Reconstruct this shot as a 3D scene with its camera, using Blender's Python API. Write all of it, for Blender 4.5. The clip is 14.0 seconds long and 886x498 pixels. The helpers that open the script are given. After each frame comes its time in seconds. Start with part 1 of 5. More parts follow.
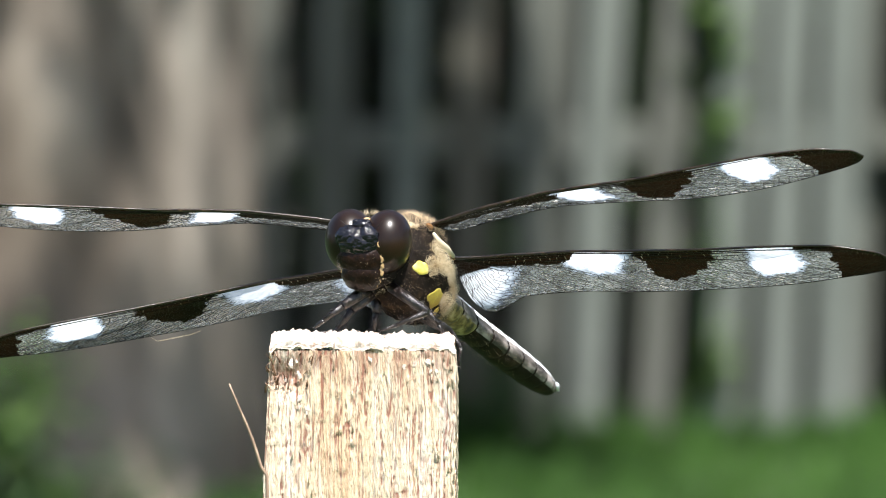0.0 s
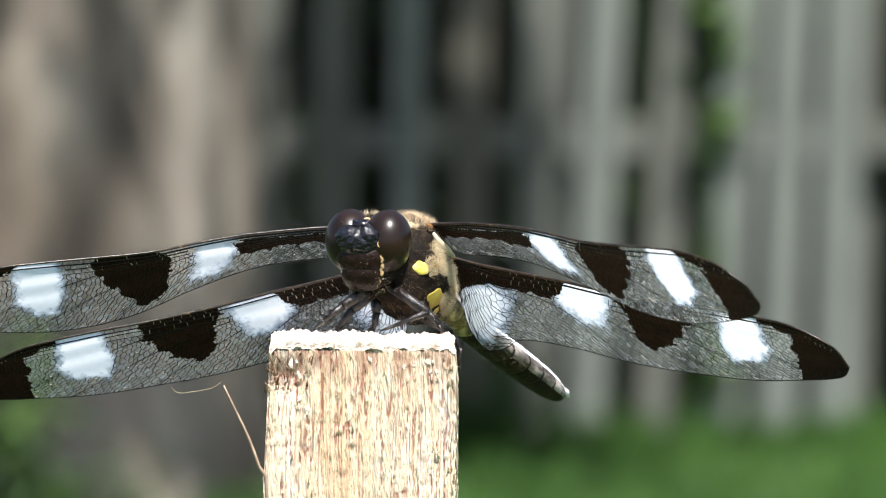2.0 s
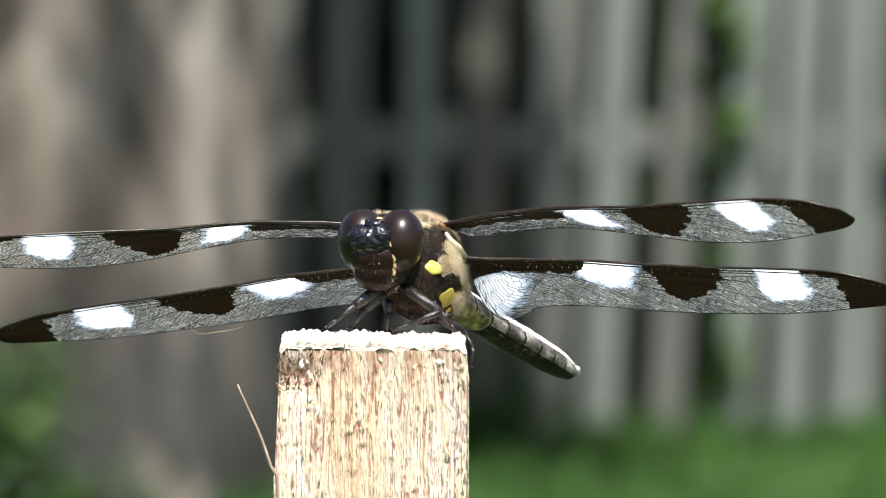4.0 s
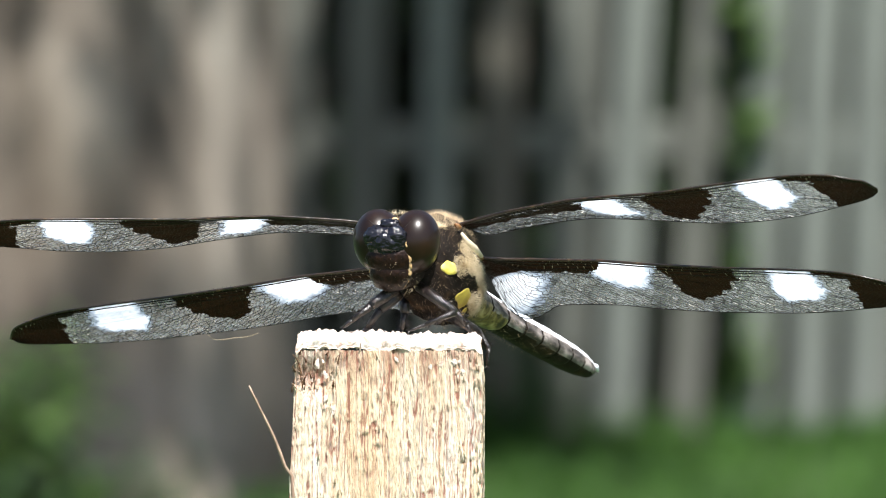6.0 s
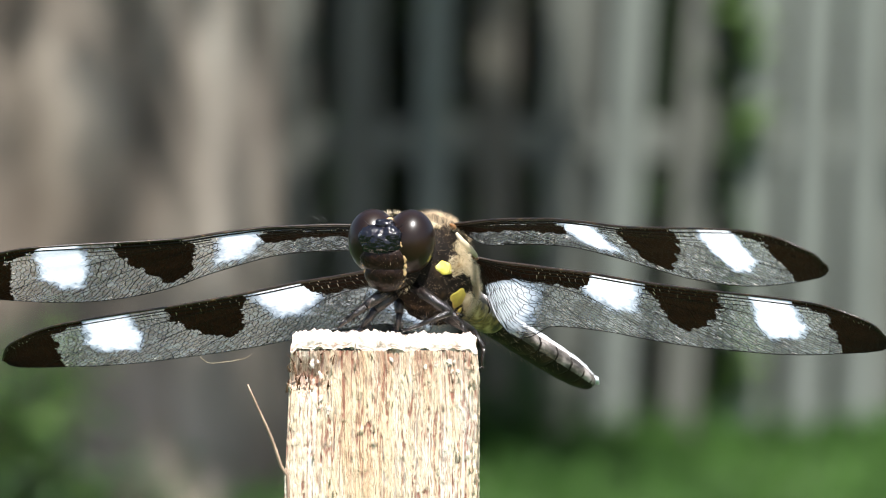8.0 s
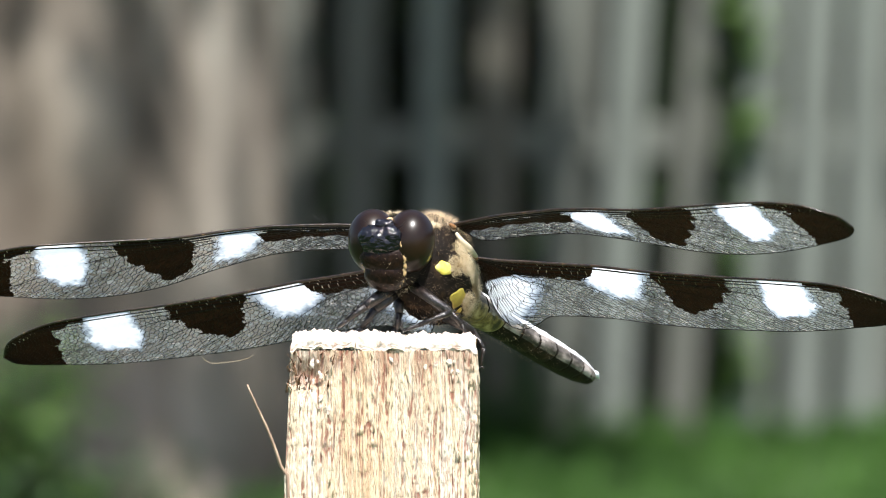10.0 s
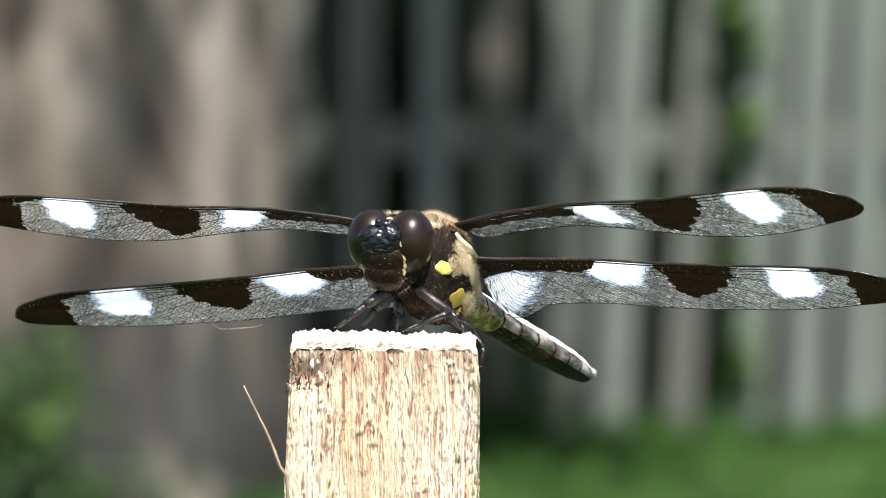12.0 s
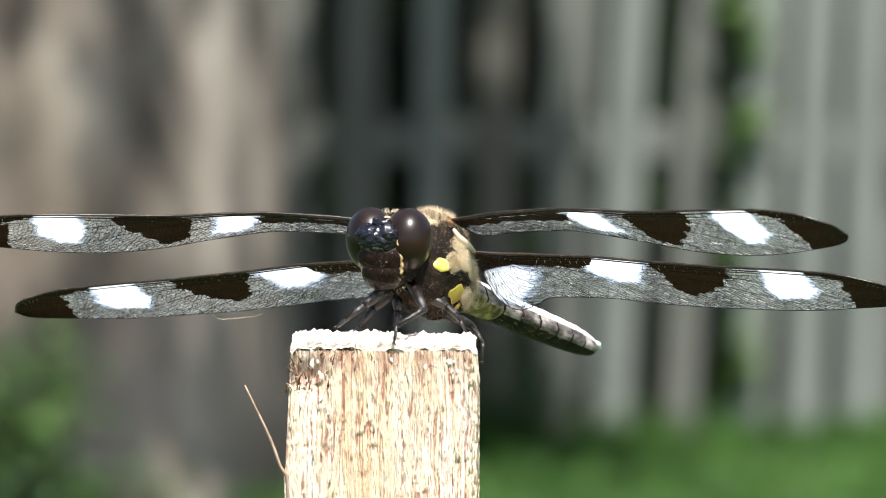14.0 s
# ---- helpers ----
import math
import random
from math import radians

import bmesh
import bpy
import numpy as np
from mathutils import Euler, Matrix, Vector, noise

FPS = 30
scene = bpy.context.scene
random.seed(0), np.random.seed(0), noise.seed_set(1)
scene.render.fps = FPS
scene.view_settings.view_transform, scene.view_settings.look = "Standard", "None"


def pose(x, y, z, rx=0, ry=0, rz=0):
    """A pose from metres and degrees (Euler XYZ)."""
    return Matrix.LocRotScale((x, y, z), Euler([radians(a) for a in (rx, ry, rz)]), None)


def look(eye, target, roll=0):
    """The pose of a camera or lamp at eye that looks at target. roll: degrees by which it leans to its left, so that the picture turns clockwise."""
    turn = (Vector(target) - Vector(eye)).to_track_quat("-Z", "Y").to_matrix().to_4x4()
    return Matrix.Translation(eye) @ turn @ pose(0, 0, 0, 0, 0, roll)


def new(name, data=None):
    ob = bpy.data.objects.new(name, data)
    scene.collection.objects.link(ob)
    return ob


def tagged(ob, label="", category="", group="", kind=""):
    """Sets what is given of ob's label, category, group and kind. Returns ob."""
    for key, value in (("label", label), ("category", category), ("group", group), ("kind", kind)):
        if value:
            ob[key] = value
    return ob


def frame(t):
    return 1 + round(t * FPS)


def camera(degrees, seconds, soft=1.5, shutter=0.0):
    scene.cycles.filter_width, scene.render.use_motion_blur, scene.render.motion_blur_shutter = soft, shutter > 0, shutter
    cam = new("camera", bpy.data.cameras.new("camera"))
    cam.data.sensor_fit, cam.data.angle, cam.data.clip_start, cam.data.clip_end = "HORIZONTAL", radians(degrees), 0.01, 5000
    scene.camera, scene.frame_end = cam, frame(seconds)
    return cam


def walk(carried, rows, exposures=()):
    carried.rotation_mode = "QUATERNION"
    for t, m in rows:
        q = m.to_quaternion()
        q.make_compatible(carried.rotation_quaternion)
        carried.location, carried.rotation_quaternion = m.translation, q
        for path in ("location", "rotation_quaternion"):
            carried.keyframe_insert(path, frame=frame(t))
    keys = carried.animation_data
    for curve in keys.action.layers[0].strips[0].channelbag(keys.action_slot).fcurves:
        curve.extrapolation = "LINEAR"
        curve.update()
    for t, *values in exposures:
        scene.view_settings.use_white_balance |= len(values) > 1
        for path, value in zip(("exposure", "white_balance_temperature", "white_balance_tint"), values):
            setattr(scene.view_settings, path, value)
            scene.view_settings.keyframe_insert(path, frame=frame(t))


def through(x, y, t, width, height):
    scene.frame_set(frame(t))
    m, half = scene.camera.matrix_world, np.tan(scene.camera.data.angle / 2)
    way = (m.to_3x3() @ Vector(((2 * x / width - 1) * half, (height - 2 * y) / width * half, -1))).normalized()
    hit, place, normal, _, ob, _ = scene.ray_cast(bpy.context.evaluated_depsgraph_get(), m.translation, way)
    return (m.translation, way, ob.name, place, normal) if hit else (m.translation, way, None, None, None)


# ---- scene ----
# The camera: a long lens close to a dragonfly on a stake, focused on its head
FOCUS = 0.6
TILT = 5.0
PERCH = 1.25
cam = camera(8.35, 14.0, soft=1.0, shutter=0.0)
cam.data.dof.use_dof = True
cam.data.dof.focus_distance = FOCUS
cam.data.dof.aperture_fstop = 60.0


def eye_row(pan, slide):
    """The camera's pose, turned to its left by pan degrees and slid to its right by so many metres."""
    return pose(slide, -FOCUS * math.cos(radians(TILT)), PERCH + FOCUS * math.sin(radians(TILT)), 90 - TILT, 0, pan)


CAMERA_ROWS = [
    (0.0, -0.287, -0.00050), (3.2, -0.287, -0.00050), (4.2, -0.12, -0.0002), (5.3, 0.012, 0.0), (6.0, 0.012, 0.0), (6.5, 0.0, 0.0),
    (7.0, -0.009, 0.0), (7.5, -0.025, 0.0), (8.0, -0.036, 0.0), (9.0, -0.037, 0.0), (10.3, -0.037, 0.0), (14.0, -0.037, 0.0),
]
walk(cam, [(t, eye_row(pan, slide)) for t, pan, slide in CAMERA_ROWS], [(0.0, 1.18), (13.9, 1.18), (14.0, 1.31)])

# Daylight: a high summer sun behind the camera's shoulder, and the sky
world = bpy.data.worlds.new("sky")
scene.world = world
world.use_nodes = True
SUN_ELEVATION, SUN_AZIMUTH = 64.0, 155.0
sky = world.node_tree.nodes.new("ShaderNodeTexSky")
sky.sky_type, sky.sun_disc = "NISHITA", False
sky.dust_density, sky.ozone_density = 2.0, 0.9
sky.sun_elevation, sky.sun_rotation = radians(SUN_ELEVATION), radians(SUN_AZIMUTH)
backing = world.node_tree.nodes["Background"]
backing.inputs["Strength"].default_value = 0.095
world.node_tree.links.new(sky.outputs[0], backing.inputs["Color"])
sun = new("sun", bpy.data.lights.new("sun", "SUN"))
sun.data.energy, sun.data.angle, sun.data.color = 4.5, radians(0.6), (1.0, 0.975, 0.945)
to_sun = Vector((math.sin(radians(SUN_AZIMUTH)) * math.cos(radians(SUN_ELEVATION)),
                 math.cos(radians(SUN_AZIMUTH)) * math.cos(radians(SUN_ELEVATION)), math.sin(radians(SUN_ELEVATION))))
sun.matrix_world = look(to_sun * 20, (0, 0, 0))


# ---- materials ----
def material(name, rough=0.6, metal=0.0, coat=0.0):
    m = bpy.data.materials.new(name)
    m.use_nodes = True
    shader = m.node_tree.nodes["Principled BSDF"]
    shader.inputs["Roughness"].default_value = rough
    shader.inputs["Metallic"].default_value = metal
    shader.inputs["Coat Weight"].default_value = coat
    return m, m.node_tree.nodes, m.node_tree.links, shader


def noise_ramp(nodes, links, scale, stops, stretch=(1, 1, 1), detail=6.0, rough=0.6, offset=0.0):
    """A ramp over noise in object space; stops are (place, colour)."""
    where = nodes.new("ShaderNodeTexCoord")
    mapping = nodes.new("ShaderNodeMapping")
    mapping.inputs["Scale"].default_value = stretch
    mapping.inputs["Location"].default_value = (offset, offset * 0.7, offset * 1.3)
    links.new(where.outputs["Object"], mapping.inputs["Vector"])
    grain = nodes.new("ShaderNodeTexNoise")
    grain.inputs["Scale"].default_value, grain.inputs["Detail"].default_value, grain.inputs["Roughness"].default_value = scale, detail, rough
    links.new(mapping.outputs[0], grain.inputs["Vector"])
    ramp = nodes.new("ShaderNodeValToRGB")
    while len(ramp.color_ramp.elements) < len(stops):
        ramp.color_ramp.elements.new(0.5)
    for e, (at, c) in zip(ramp.color_ramp.elements, stops):
        e.position, e.color = at, (*c, 1)
    links.new(grain.outputs["Fac"], ramp.inputs["Fac"])
    return ramp.outputs["Color"], grain.outputs["Fac"]


def mixed(nodes, links, a, b, fac, mode="MIX"):
    mix = nodes.new("ShaderNodeMix")
    mix.data_type, mix.blend_type = "RGBA", mode
    for value, slot in ((fac, 0), (a, 6), (b, 7)):
        if isinstance(value, (int, float)):
            mix.inputs[slot].default_value = value
        elif isinstance(value, tuple):
            mix.inputs[slot].default_value = (*value, 1)
        else:
            links.new(value, mix.inputs[slot])
    return mix.outputs[2]


def bumped(nodes, links, shader, height, strength, distance):
    bump = nodes.new("ShaderNodeBump")
    bump.inputs["Strength"].default_value, bump.inputs["Distance"].default_value = strength, distance
    links.new(height, bump.inputs["Height"])
    links.new(bump.outputs[0], shader.inputs["Normal"])
    links.new(bump.outputs[0], shader.inputs["Coat Normal"])


def plain(name, stops, scale, rough=0.6, stretch=(1, 1, 1), bump=0.3, depth=0.0002, metal=0.0, coat=0.0, second=None, detail=6.0):
    """A surface coloured by noise, with a second coarser or finer noise over it."""
    m, nodes, links, shader = material(name, rough, metal, coat)
    colour, height = noise_ramp(nodes, links, scale, stops, stretch, detail)
    if second:
        over, _ = noise_ramp(nodes, links, second[0], second[1], stretch, 4.0, 0.5, 3.1)
        colour = mixed(nodes, links, colour, over, 1.0, "MULTIPLY")
    links.new(colour, shader.inputs["Base Color"])
    if bump:
        bumped(nodes, links, shader, height, bump, depth)
    return m


def wood_material():
    """Pale sawn wood: cream body, red-brown vessels and torn pits along the grain."""
    m, nodes, links, shader = material("split_wood", 0.75)
    body, _ = noise_ramp(nodes, links, 900, [(0.3, (0.76, 0.60, 0.41)), (0.5, (0.85, 0.73, 0.54)), (0.72, (0.92, 0.87, 0.77))], (1, 1, 0.08))
    streak, _ = noise_ramp(nodes, links, 4200, [(0.33, (0.42, 0.17, 0.11)), (0.40, (0.72, 0.46, 0.34)), (0.445, (1, 1, 1)), (0.8, (1, 1, 1))], (1, 1, 0.04), 3.0, 0.5, 5.0)
    flecks, fine = noise_ramp(nodes, links, 9500, [(0.35, (0.30, 0.22, 0.19)), (0.42, (1, 1, 1)), (0.60, (1, 1, 1)), (0.72, (1.0, 1.0, 1.0))], (1, 1, 0.16), 4.0, 0.6, 2.0)
    broad, _ = noise_ramp(nodes, links, 130, [(0.35, (0.95, 0.87, 0.78)), (0.6, (1, 1, 1))], (1, 1, 0.12), 3.0, 0.5, 8.0)
    colour = mixed(nodes, links, mixed(nodes, links, mixed(nodes, links, body, streak, 0.4, "MULTIPLY"), flecks, 0.35, "MULTIPLY"), broad, 1.0, "MULTIPLY")
    # open vessels hold red-brown heartwood, deep tears are coloured grey
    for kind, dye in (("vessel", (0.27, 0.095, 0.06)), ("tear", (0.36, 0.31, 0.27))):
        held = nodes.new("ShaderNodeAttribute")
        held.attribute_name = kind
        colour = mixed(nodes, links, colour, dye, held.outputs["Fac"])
    # red-brown weather stain that has soaked in from the top
    where, split = nodes.new("ShaderNodeTexCoord"), nodes.new("ShaderNodeSeparateXYZ")
    links.new(where.outputs["Object"], split.inputs[0])
    reach = nodes.new("ShaderNodeMapRange")
    reach.inputs["From Min"].default_value, reach.inputs["From Max"].default_value = PERCH - 0.0138, PERCH - 0.0100
    links.new(split.outputs["Z"], reach.inputs["Value"])
    blot, _ = noise_ramp(nodes, links, 900, [(0.40, (0, 0, 0)), (0.60, (0.6, 0.6, 0.6))], (1, 1, 0.3), 5.0, 0.6, 1.5)
    share = nodes.new("ShaderNodeMath")
    share.operation = "MULTIPLY"
    links.new(reach.outputs[0], share.inputs[0])
    links.new(blot, share.inputs[1])
    colour = mixed(nodes, links, colour, (0.30, 0.13, 0.08), share.outputs[0])
    links.new(colour, shader.inputs["Base Color"])
    bumped(nodes, links, shader, fine, 0.8, 0.00025)
    return m


WOOD = wood_material()
END_WOOD = plain("crushed_end_grain", [(0.3, (0.44, 0.29, 0.22)), (0.46, (0.68, 0.55, 0.45)), (0.72, (0.87, 0.80, 0.71))], 1600, 0.9, bump=0.8)
ROTTEN = plain("rotten_wood", [(0.3, (0.07, 0.03, 0.015)), (0.55, (0.20, 0.10, 0.05)), (0.8, (0.45, 0.30, 0.18))], 1500, 0.9, bump=0.8)
STALK = plain("dry_stalk", [(0.3, (0.13, 0.07, 0.045)), (0.7, (0.46, 0.33, 0.23))], 900, 0.6, (1, 1, 0.3))
GREY_BOARD = plain("weathered_board", [(0.25, (0.058, 0.060, 0.050)), (0.5, (0.127, 0.132, 0.114)), (0.8, (0.187, 0.199, 0.179))], 30, 0.9,
                   (1, 1, 0.08), 0.5, 0.003, second=(3, [(0.3, (0.62, 0.62, 0.54)), (0.7, (1, 1, 1))]))
PALE_BOARD = plain("bleached_board", [(0.25, (0.090, 0.099, 0.087)), (0.5, (0.158, 0.176, 0.157)), (0.8, (0.220, 0.241, 0.221))], 30, 0.9,
                   (1, 1, 0.08), 0.5, 0.003, second=(3, [(0.3, (0.72, 0.70, 0.62)), (0.7, (1, 1, 1))]))
BROWN_BOARD = plain("brownish_board", [(0.25, (0.049, 0.043, 0.033)), (0.5, (0.113, 0.104, 0.082)), (0.8, (0.170, 0.164, 0.139))], 30, 0.9,
                    (1, 1, 0.08), 0.5, 0.003, second=(3, [(0.3, (0.6, 0.58, 0.5)), (0.7, (1, 1, 1))]))
TAN_BOARD = plain("warm_board", [(0.25, (0.065, 0.065, 0.052)), (0.5, (0.125, 0.128, 0.108)), (0.8, (0.183, 0.186, 0.164))], 30, 0.9,
                  (1, 1, 0.08), 0.5, 0.003, second=(3, [(0.3, (0.6, 0.6, 0.56)), (0.7, (1, 1, 1))]))
BARK = plain("tree_bark", [(0.3, (0.062, 0.048, 0.036)), (0.48, (0.190, 0.160, 0.128)), (0.72, (0.387, 0.349, 0.290))], 7, 0.95,
             (1, 1, 0.35), 1.0, 0.02, second=(3.5, [(0.35, (0.48, 0.42, 0.36)), (0.65, (1, 1, 1))]))
GRASS_SOIL = plain("lawn_soil", [(0.3, (0.018, 0.042, 0.008)), (0.55, (0.028, 0.068, 0.010)), (0.8, (0.055, 0.05, 0.022))], 4, 0.95, bump=0.5, depth=0.01)
BLADE = plain("grass_blade", [(0.3, (0.021, 0.068, 0.005)), (0.7, (0.050, 0.128, 0.009))], 2, 0.75, bump=0)
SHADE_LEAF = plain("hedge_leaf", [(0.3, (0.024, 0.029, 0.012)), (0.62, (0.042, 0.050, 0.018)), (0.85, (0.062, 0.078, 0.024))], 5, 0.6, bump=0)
BRIGHT_LEAF = plain("young_leaf", [(0.3, (0.045, 0.098, 0.010)), (0.7, (0.095, 0.18, 0.02))], 5, 0.5, bump=0)
LEAF = plain("shrub_leaf", [(0.3, (0.012, 0.035, 0.008)), (0.62, (0.024, 0.058, 0.013)), (0.8, (0.065, 0.14, 0.028))], 5, 0.5, bump=0)
EYE = plain("compound_eye", [(0.35, (0.007, 0.003, 0.0013)), (0.65, (0.016, 0.007, 0.0028))], 250, 0.45, bump=0.03, depth=0.00002, coat=0.75)
EYE.node_tree.nodes["Principled BSDF"].inputs["Coat Roughness"].default_value = 0.28
EYE.node_tree.nodes["Principled BSDF"].inputs["Specular IOR Level"].default_value = 0.05
EYE.node_tree.nodes["Principled BSDF"].inputs["Coat IOR"].default_value = 1.42
FACE = plain("black_face", [(0.35, (0.003, 0.003, 0.005)), (0.7, (0.010, 0.009, 0.013))], 2400, 0.19, bump=0.7, depth=0.0002, detail=1.5)
FACE.node_tree.nodes["Principled BSDF"].inputs["Coat Roughness"].default_value = 0.14
FACE.node_tree.nodes["Principled BSDF"].inputs["Coat IOR"].default_value = 1.5
FACE.node_tree.nodes["Principled BSDF"].inputs["Specular IOR Level"].default_value = 0.45
LIP = plain("brown_lip", [(0.35, (0.005, 0.003, 0.002)), (0.7, (0.022, 0.0095, 0.005))], 2600, 0.34, bump=0.8, depth=0.00012, detail=3.0)
LIP.node_tree.nodes["Principled BSDF"].inputs["Specular IOR Level"].default_value = 0.16
TAN = plain("tan_chitin", [(0.3, (0.40, 0.24, 0.10)), (0.7, (0.70, 0.50, 0.26))], 900, 0.5, bump=0.3, depth=0.00005)
AMBER = plain("amber_chitin", [(0.3, (0.06, 0.022, 0.008)), (0.7, (0.26, 0.12, 0.04))], 900, 0.25, bump=0.3, depth=0.00005)
YELLOW = plain("yellow_chitin", [(0.35, (0.70, 0.55, 0.03)), (0.68, (0.90, 0.82, 0.22))], 900, 0.6, bump=0.7, depth=0.00005)
STRAW = plain("straw_yellow_chitin", [(0.3, (0.28, 0.20, 0.03)), (0.7, (0.60, 0.48, 0.08))], 500, 0.55, bump=0.5, depth=0.0001)
THORAX = plain("furry_thorax", [(0.3, (0.006, 0.004, 0.003)), (0.54, (0.013, 0.008, 0.0055)), (0.75, (0.05, 0.03, 0.016))], 420, 0.7, bump=0.5, depth=0.0001)
THORAX.node_tree.nodes["Principled BSDF"].inputs["Specular IOR Level"].default_value = 0.15
BROWN_HAIR = plain("brown_hair", [(0.35, (0.09, 0.052, 0.025)), (0.65, (0.60, 0.45, 0.27))], 700, 0.5, bump=0)
HAIR = plain("pale_hair", [(0.3, (0.34, 0.24, 0.12)), (0.7, (0.84, 0.72, 0.50))], 900, 0.5, bump=0)
LEG = plain("black_leg", [(0.35, (0.006, 0.0045, 0.004)), (0.60, (0.011, 0.007, 0.006)), (0.76, (0.16, 0.115, 0.095))], 1800, 0.3, bump=1.0, depth=0.0002)
LEG.node_tree.nodes["Principled BSDF"].inputs["Specular IOR Level"].default_value = 0.65
ABDOMEN = plain("grey_brown_abdomen", [(0.36, (0.025, 0.020, 0.017)), (0.5, (0.14, 0.12, 0.105)), (0.64, (0.40, 0.35, 0.32))], 750, 0.5, (1, 0.4, 1), bump=0.8, depth=0.00015)
ABDOMEN.node_tree.nodes["Principled BSDF"].inputs["Specular IOR Level"].default_value = 0.25
PRUINOSE = plain("pruinose_white", [(0.3, (0.72, 0.75, 0.79)), (0.7, (0.88, 0.90, 0.93))], 600, 0.6, bump=0.2, depth=0.00005)
DULL_YELLOW = plain("dull_yellow_chitin", [(0.40, (0.035, 0.026, 0.012)), (0.52, (0.22, 0.16, 0.05)), (0.68, (0.52, 0.43, 0.23))], 900, 0.5, bump=0.3, depth=0.00005)
CREAM = plain("cream_chitin", [(0.3, (0.50, 0.40, 0.26)), (0.7, (0.75, 0.66, 0.50))], 500, 0.6, bump=0.4, depth=0.00006)


def furred_material():
    """Dark thorax skin that passes into cream fur where the mesh says so, ragged strand by strand."""
    m, nodes, links, shader = material("furred_thorax", 0.8)
    shader.inputs["Specular IOR Level"].default_value = 0.15
    dark, height = noise_ramp(nodes, links, 420, [(0.3, (0.004, 0.003, 0.002)), (0.54, (0.011, 0.007, 0.0045)), (0.75, (0.07, 0.042, 0.02))])
    pale, _ = noise_ramp(nodes, links, 900, [(0.3, (0.24, 0.16, 0.075)), (0.5, (0.55, 0.43, 0.25)), (0.72, (0.82, 0.72, 0.50))])
    _, strand = noise_ramp(nodes, links, 2600, [(0, (0, 0, 0)), (1, (1, 1, 1))], (1, 1, 0.35), 3.0)
    held = nodes.new("ShaderNodeAttribute")
    held.attribute_name = "fur"
    total = nodes.new("ShaderNodeMath")
    total.operation = "ADD"
    links.new(held.outputs["Fac"], total.inputs[0])
    links.new(strand, total.inputs[1])
    cover = nodes.new("ShaderNodeMapRange")
    cover.interpolation_type = "SMOOTHSTEP"
    cover.inputs["From Min"].default_value, cover.inputs["From Max"].default_value = 0.78, 1.38
    links.new(total.outputs[0], cover.inputs["Value"])
    links.new(mixed(nodes, links, dark, pale, cover.outputs[0]), shader.inputs["Base Color"])
    bumped(nodes, links, shader, strand, 0.8, 0.00015)
    return m


FURRED = furred_material()
COSTA = plain("leading_edge_chitin", [(0.4, (0.008, 0.005, 0.003)), (0.62, (0.035, 0.020, 0.010)), (0.75, (0.22, 0.14, 0.06))], 1300, 0.3, bump=0.8, depth=0.0001)
# pale colour that stands in for sun glints along the veins
GLINT = plain("vein_glint", [(0.35, (0.20, 0.16, 0.11)), (0.65, (0.75, 0.70, 0.62))], 700, 0.25, bump=0)
VEIN = plain("wing_vein", [(0.35, (0.004, 0.0035, 0.003)), (0.7, (0.016, 0.012, 0.009))], 900, 0.5, bump=0)
VEIN.node_tree.nodes["Principled BSDF"].inputs["Specular IOR Level"].default_value = 0.2


def thin_material(name, stops, clear_share, through, rough, relief=0.7, gloss=0.5):
    """A thin sheet that lets light through: clear, scattering and glossy shares."""
    m, nodes, links, shader = material(name, rough)
    shader.inputs["Specular IOR Level"].default_value = gloss
    colour, height = noise_ramp(nodes, links, 1500, stops)
    links.new(colour, shader.inputs["Base Color"])
    bumped(nodes, links, shader, height, relief, 0.0002)
    milky = nodes.new("ShaderNodeBsdfTranslucent")
    links.new(colour, milky.inputs["Color"])
    sheet = nodes.new("ShaderNodeMixShader")
    sheet.inputs[0].default_value = through
    links.new(shader.outputs[0], sheet.inputs[1])
    links.new(milky.outputs[0], sheet.inputs[2])
    clear = nodes.new("ShaderNodeBsdfTransparent")
    mix = nodes.new("ShaderNodeMixShader")
    mix.inputs[0].default_value = 1 - clear_share
    links.new(clear.outputs[0], mix.inputs[1])
    links.new(sheet.outputs[0], mix.inputs[2])
    links.new(mix.outputs[0], nodes["Material Output"].inputs["Surface"])
    return m


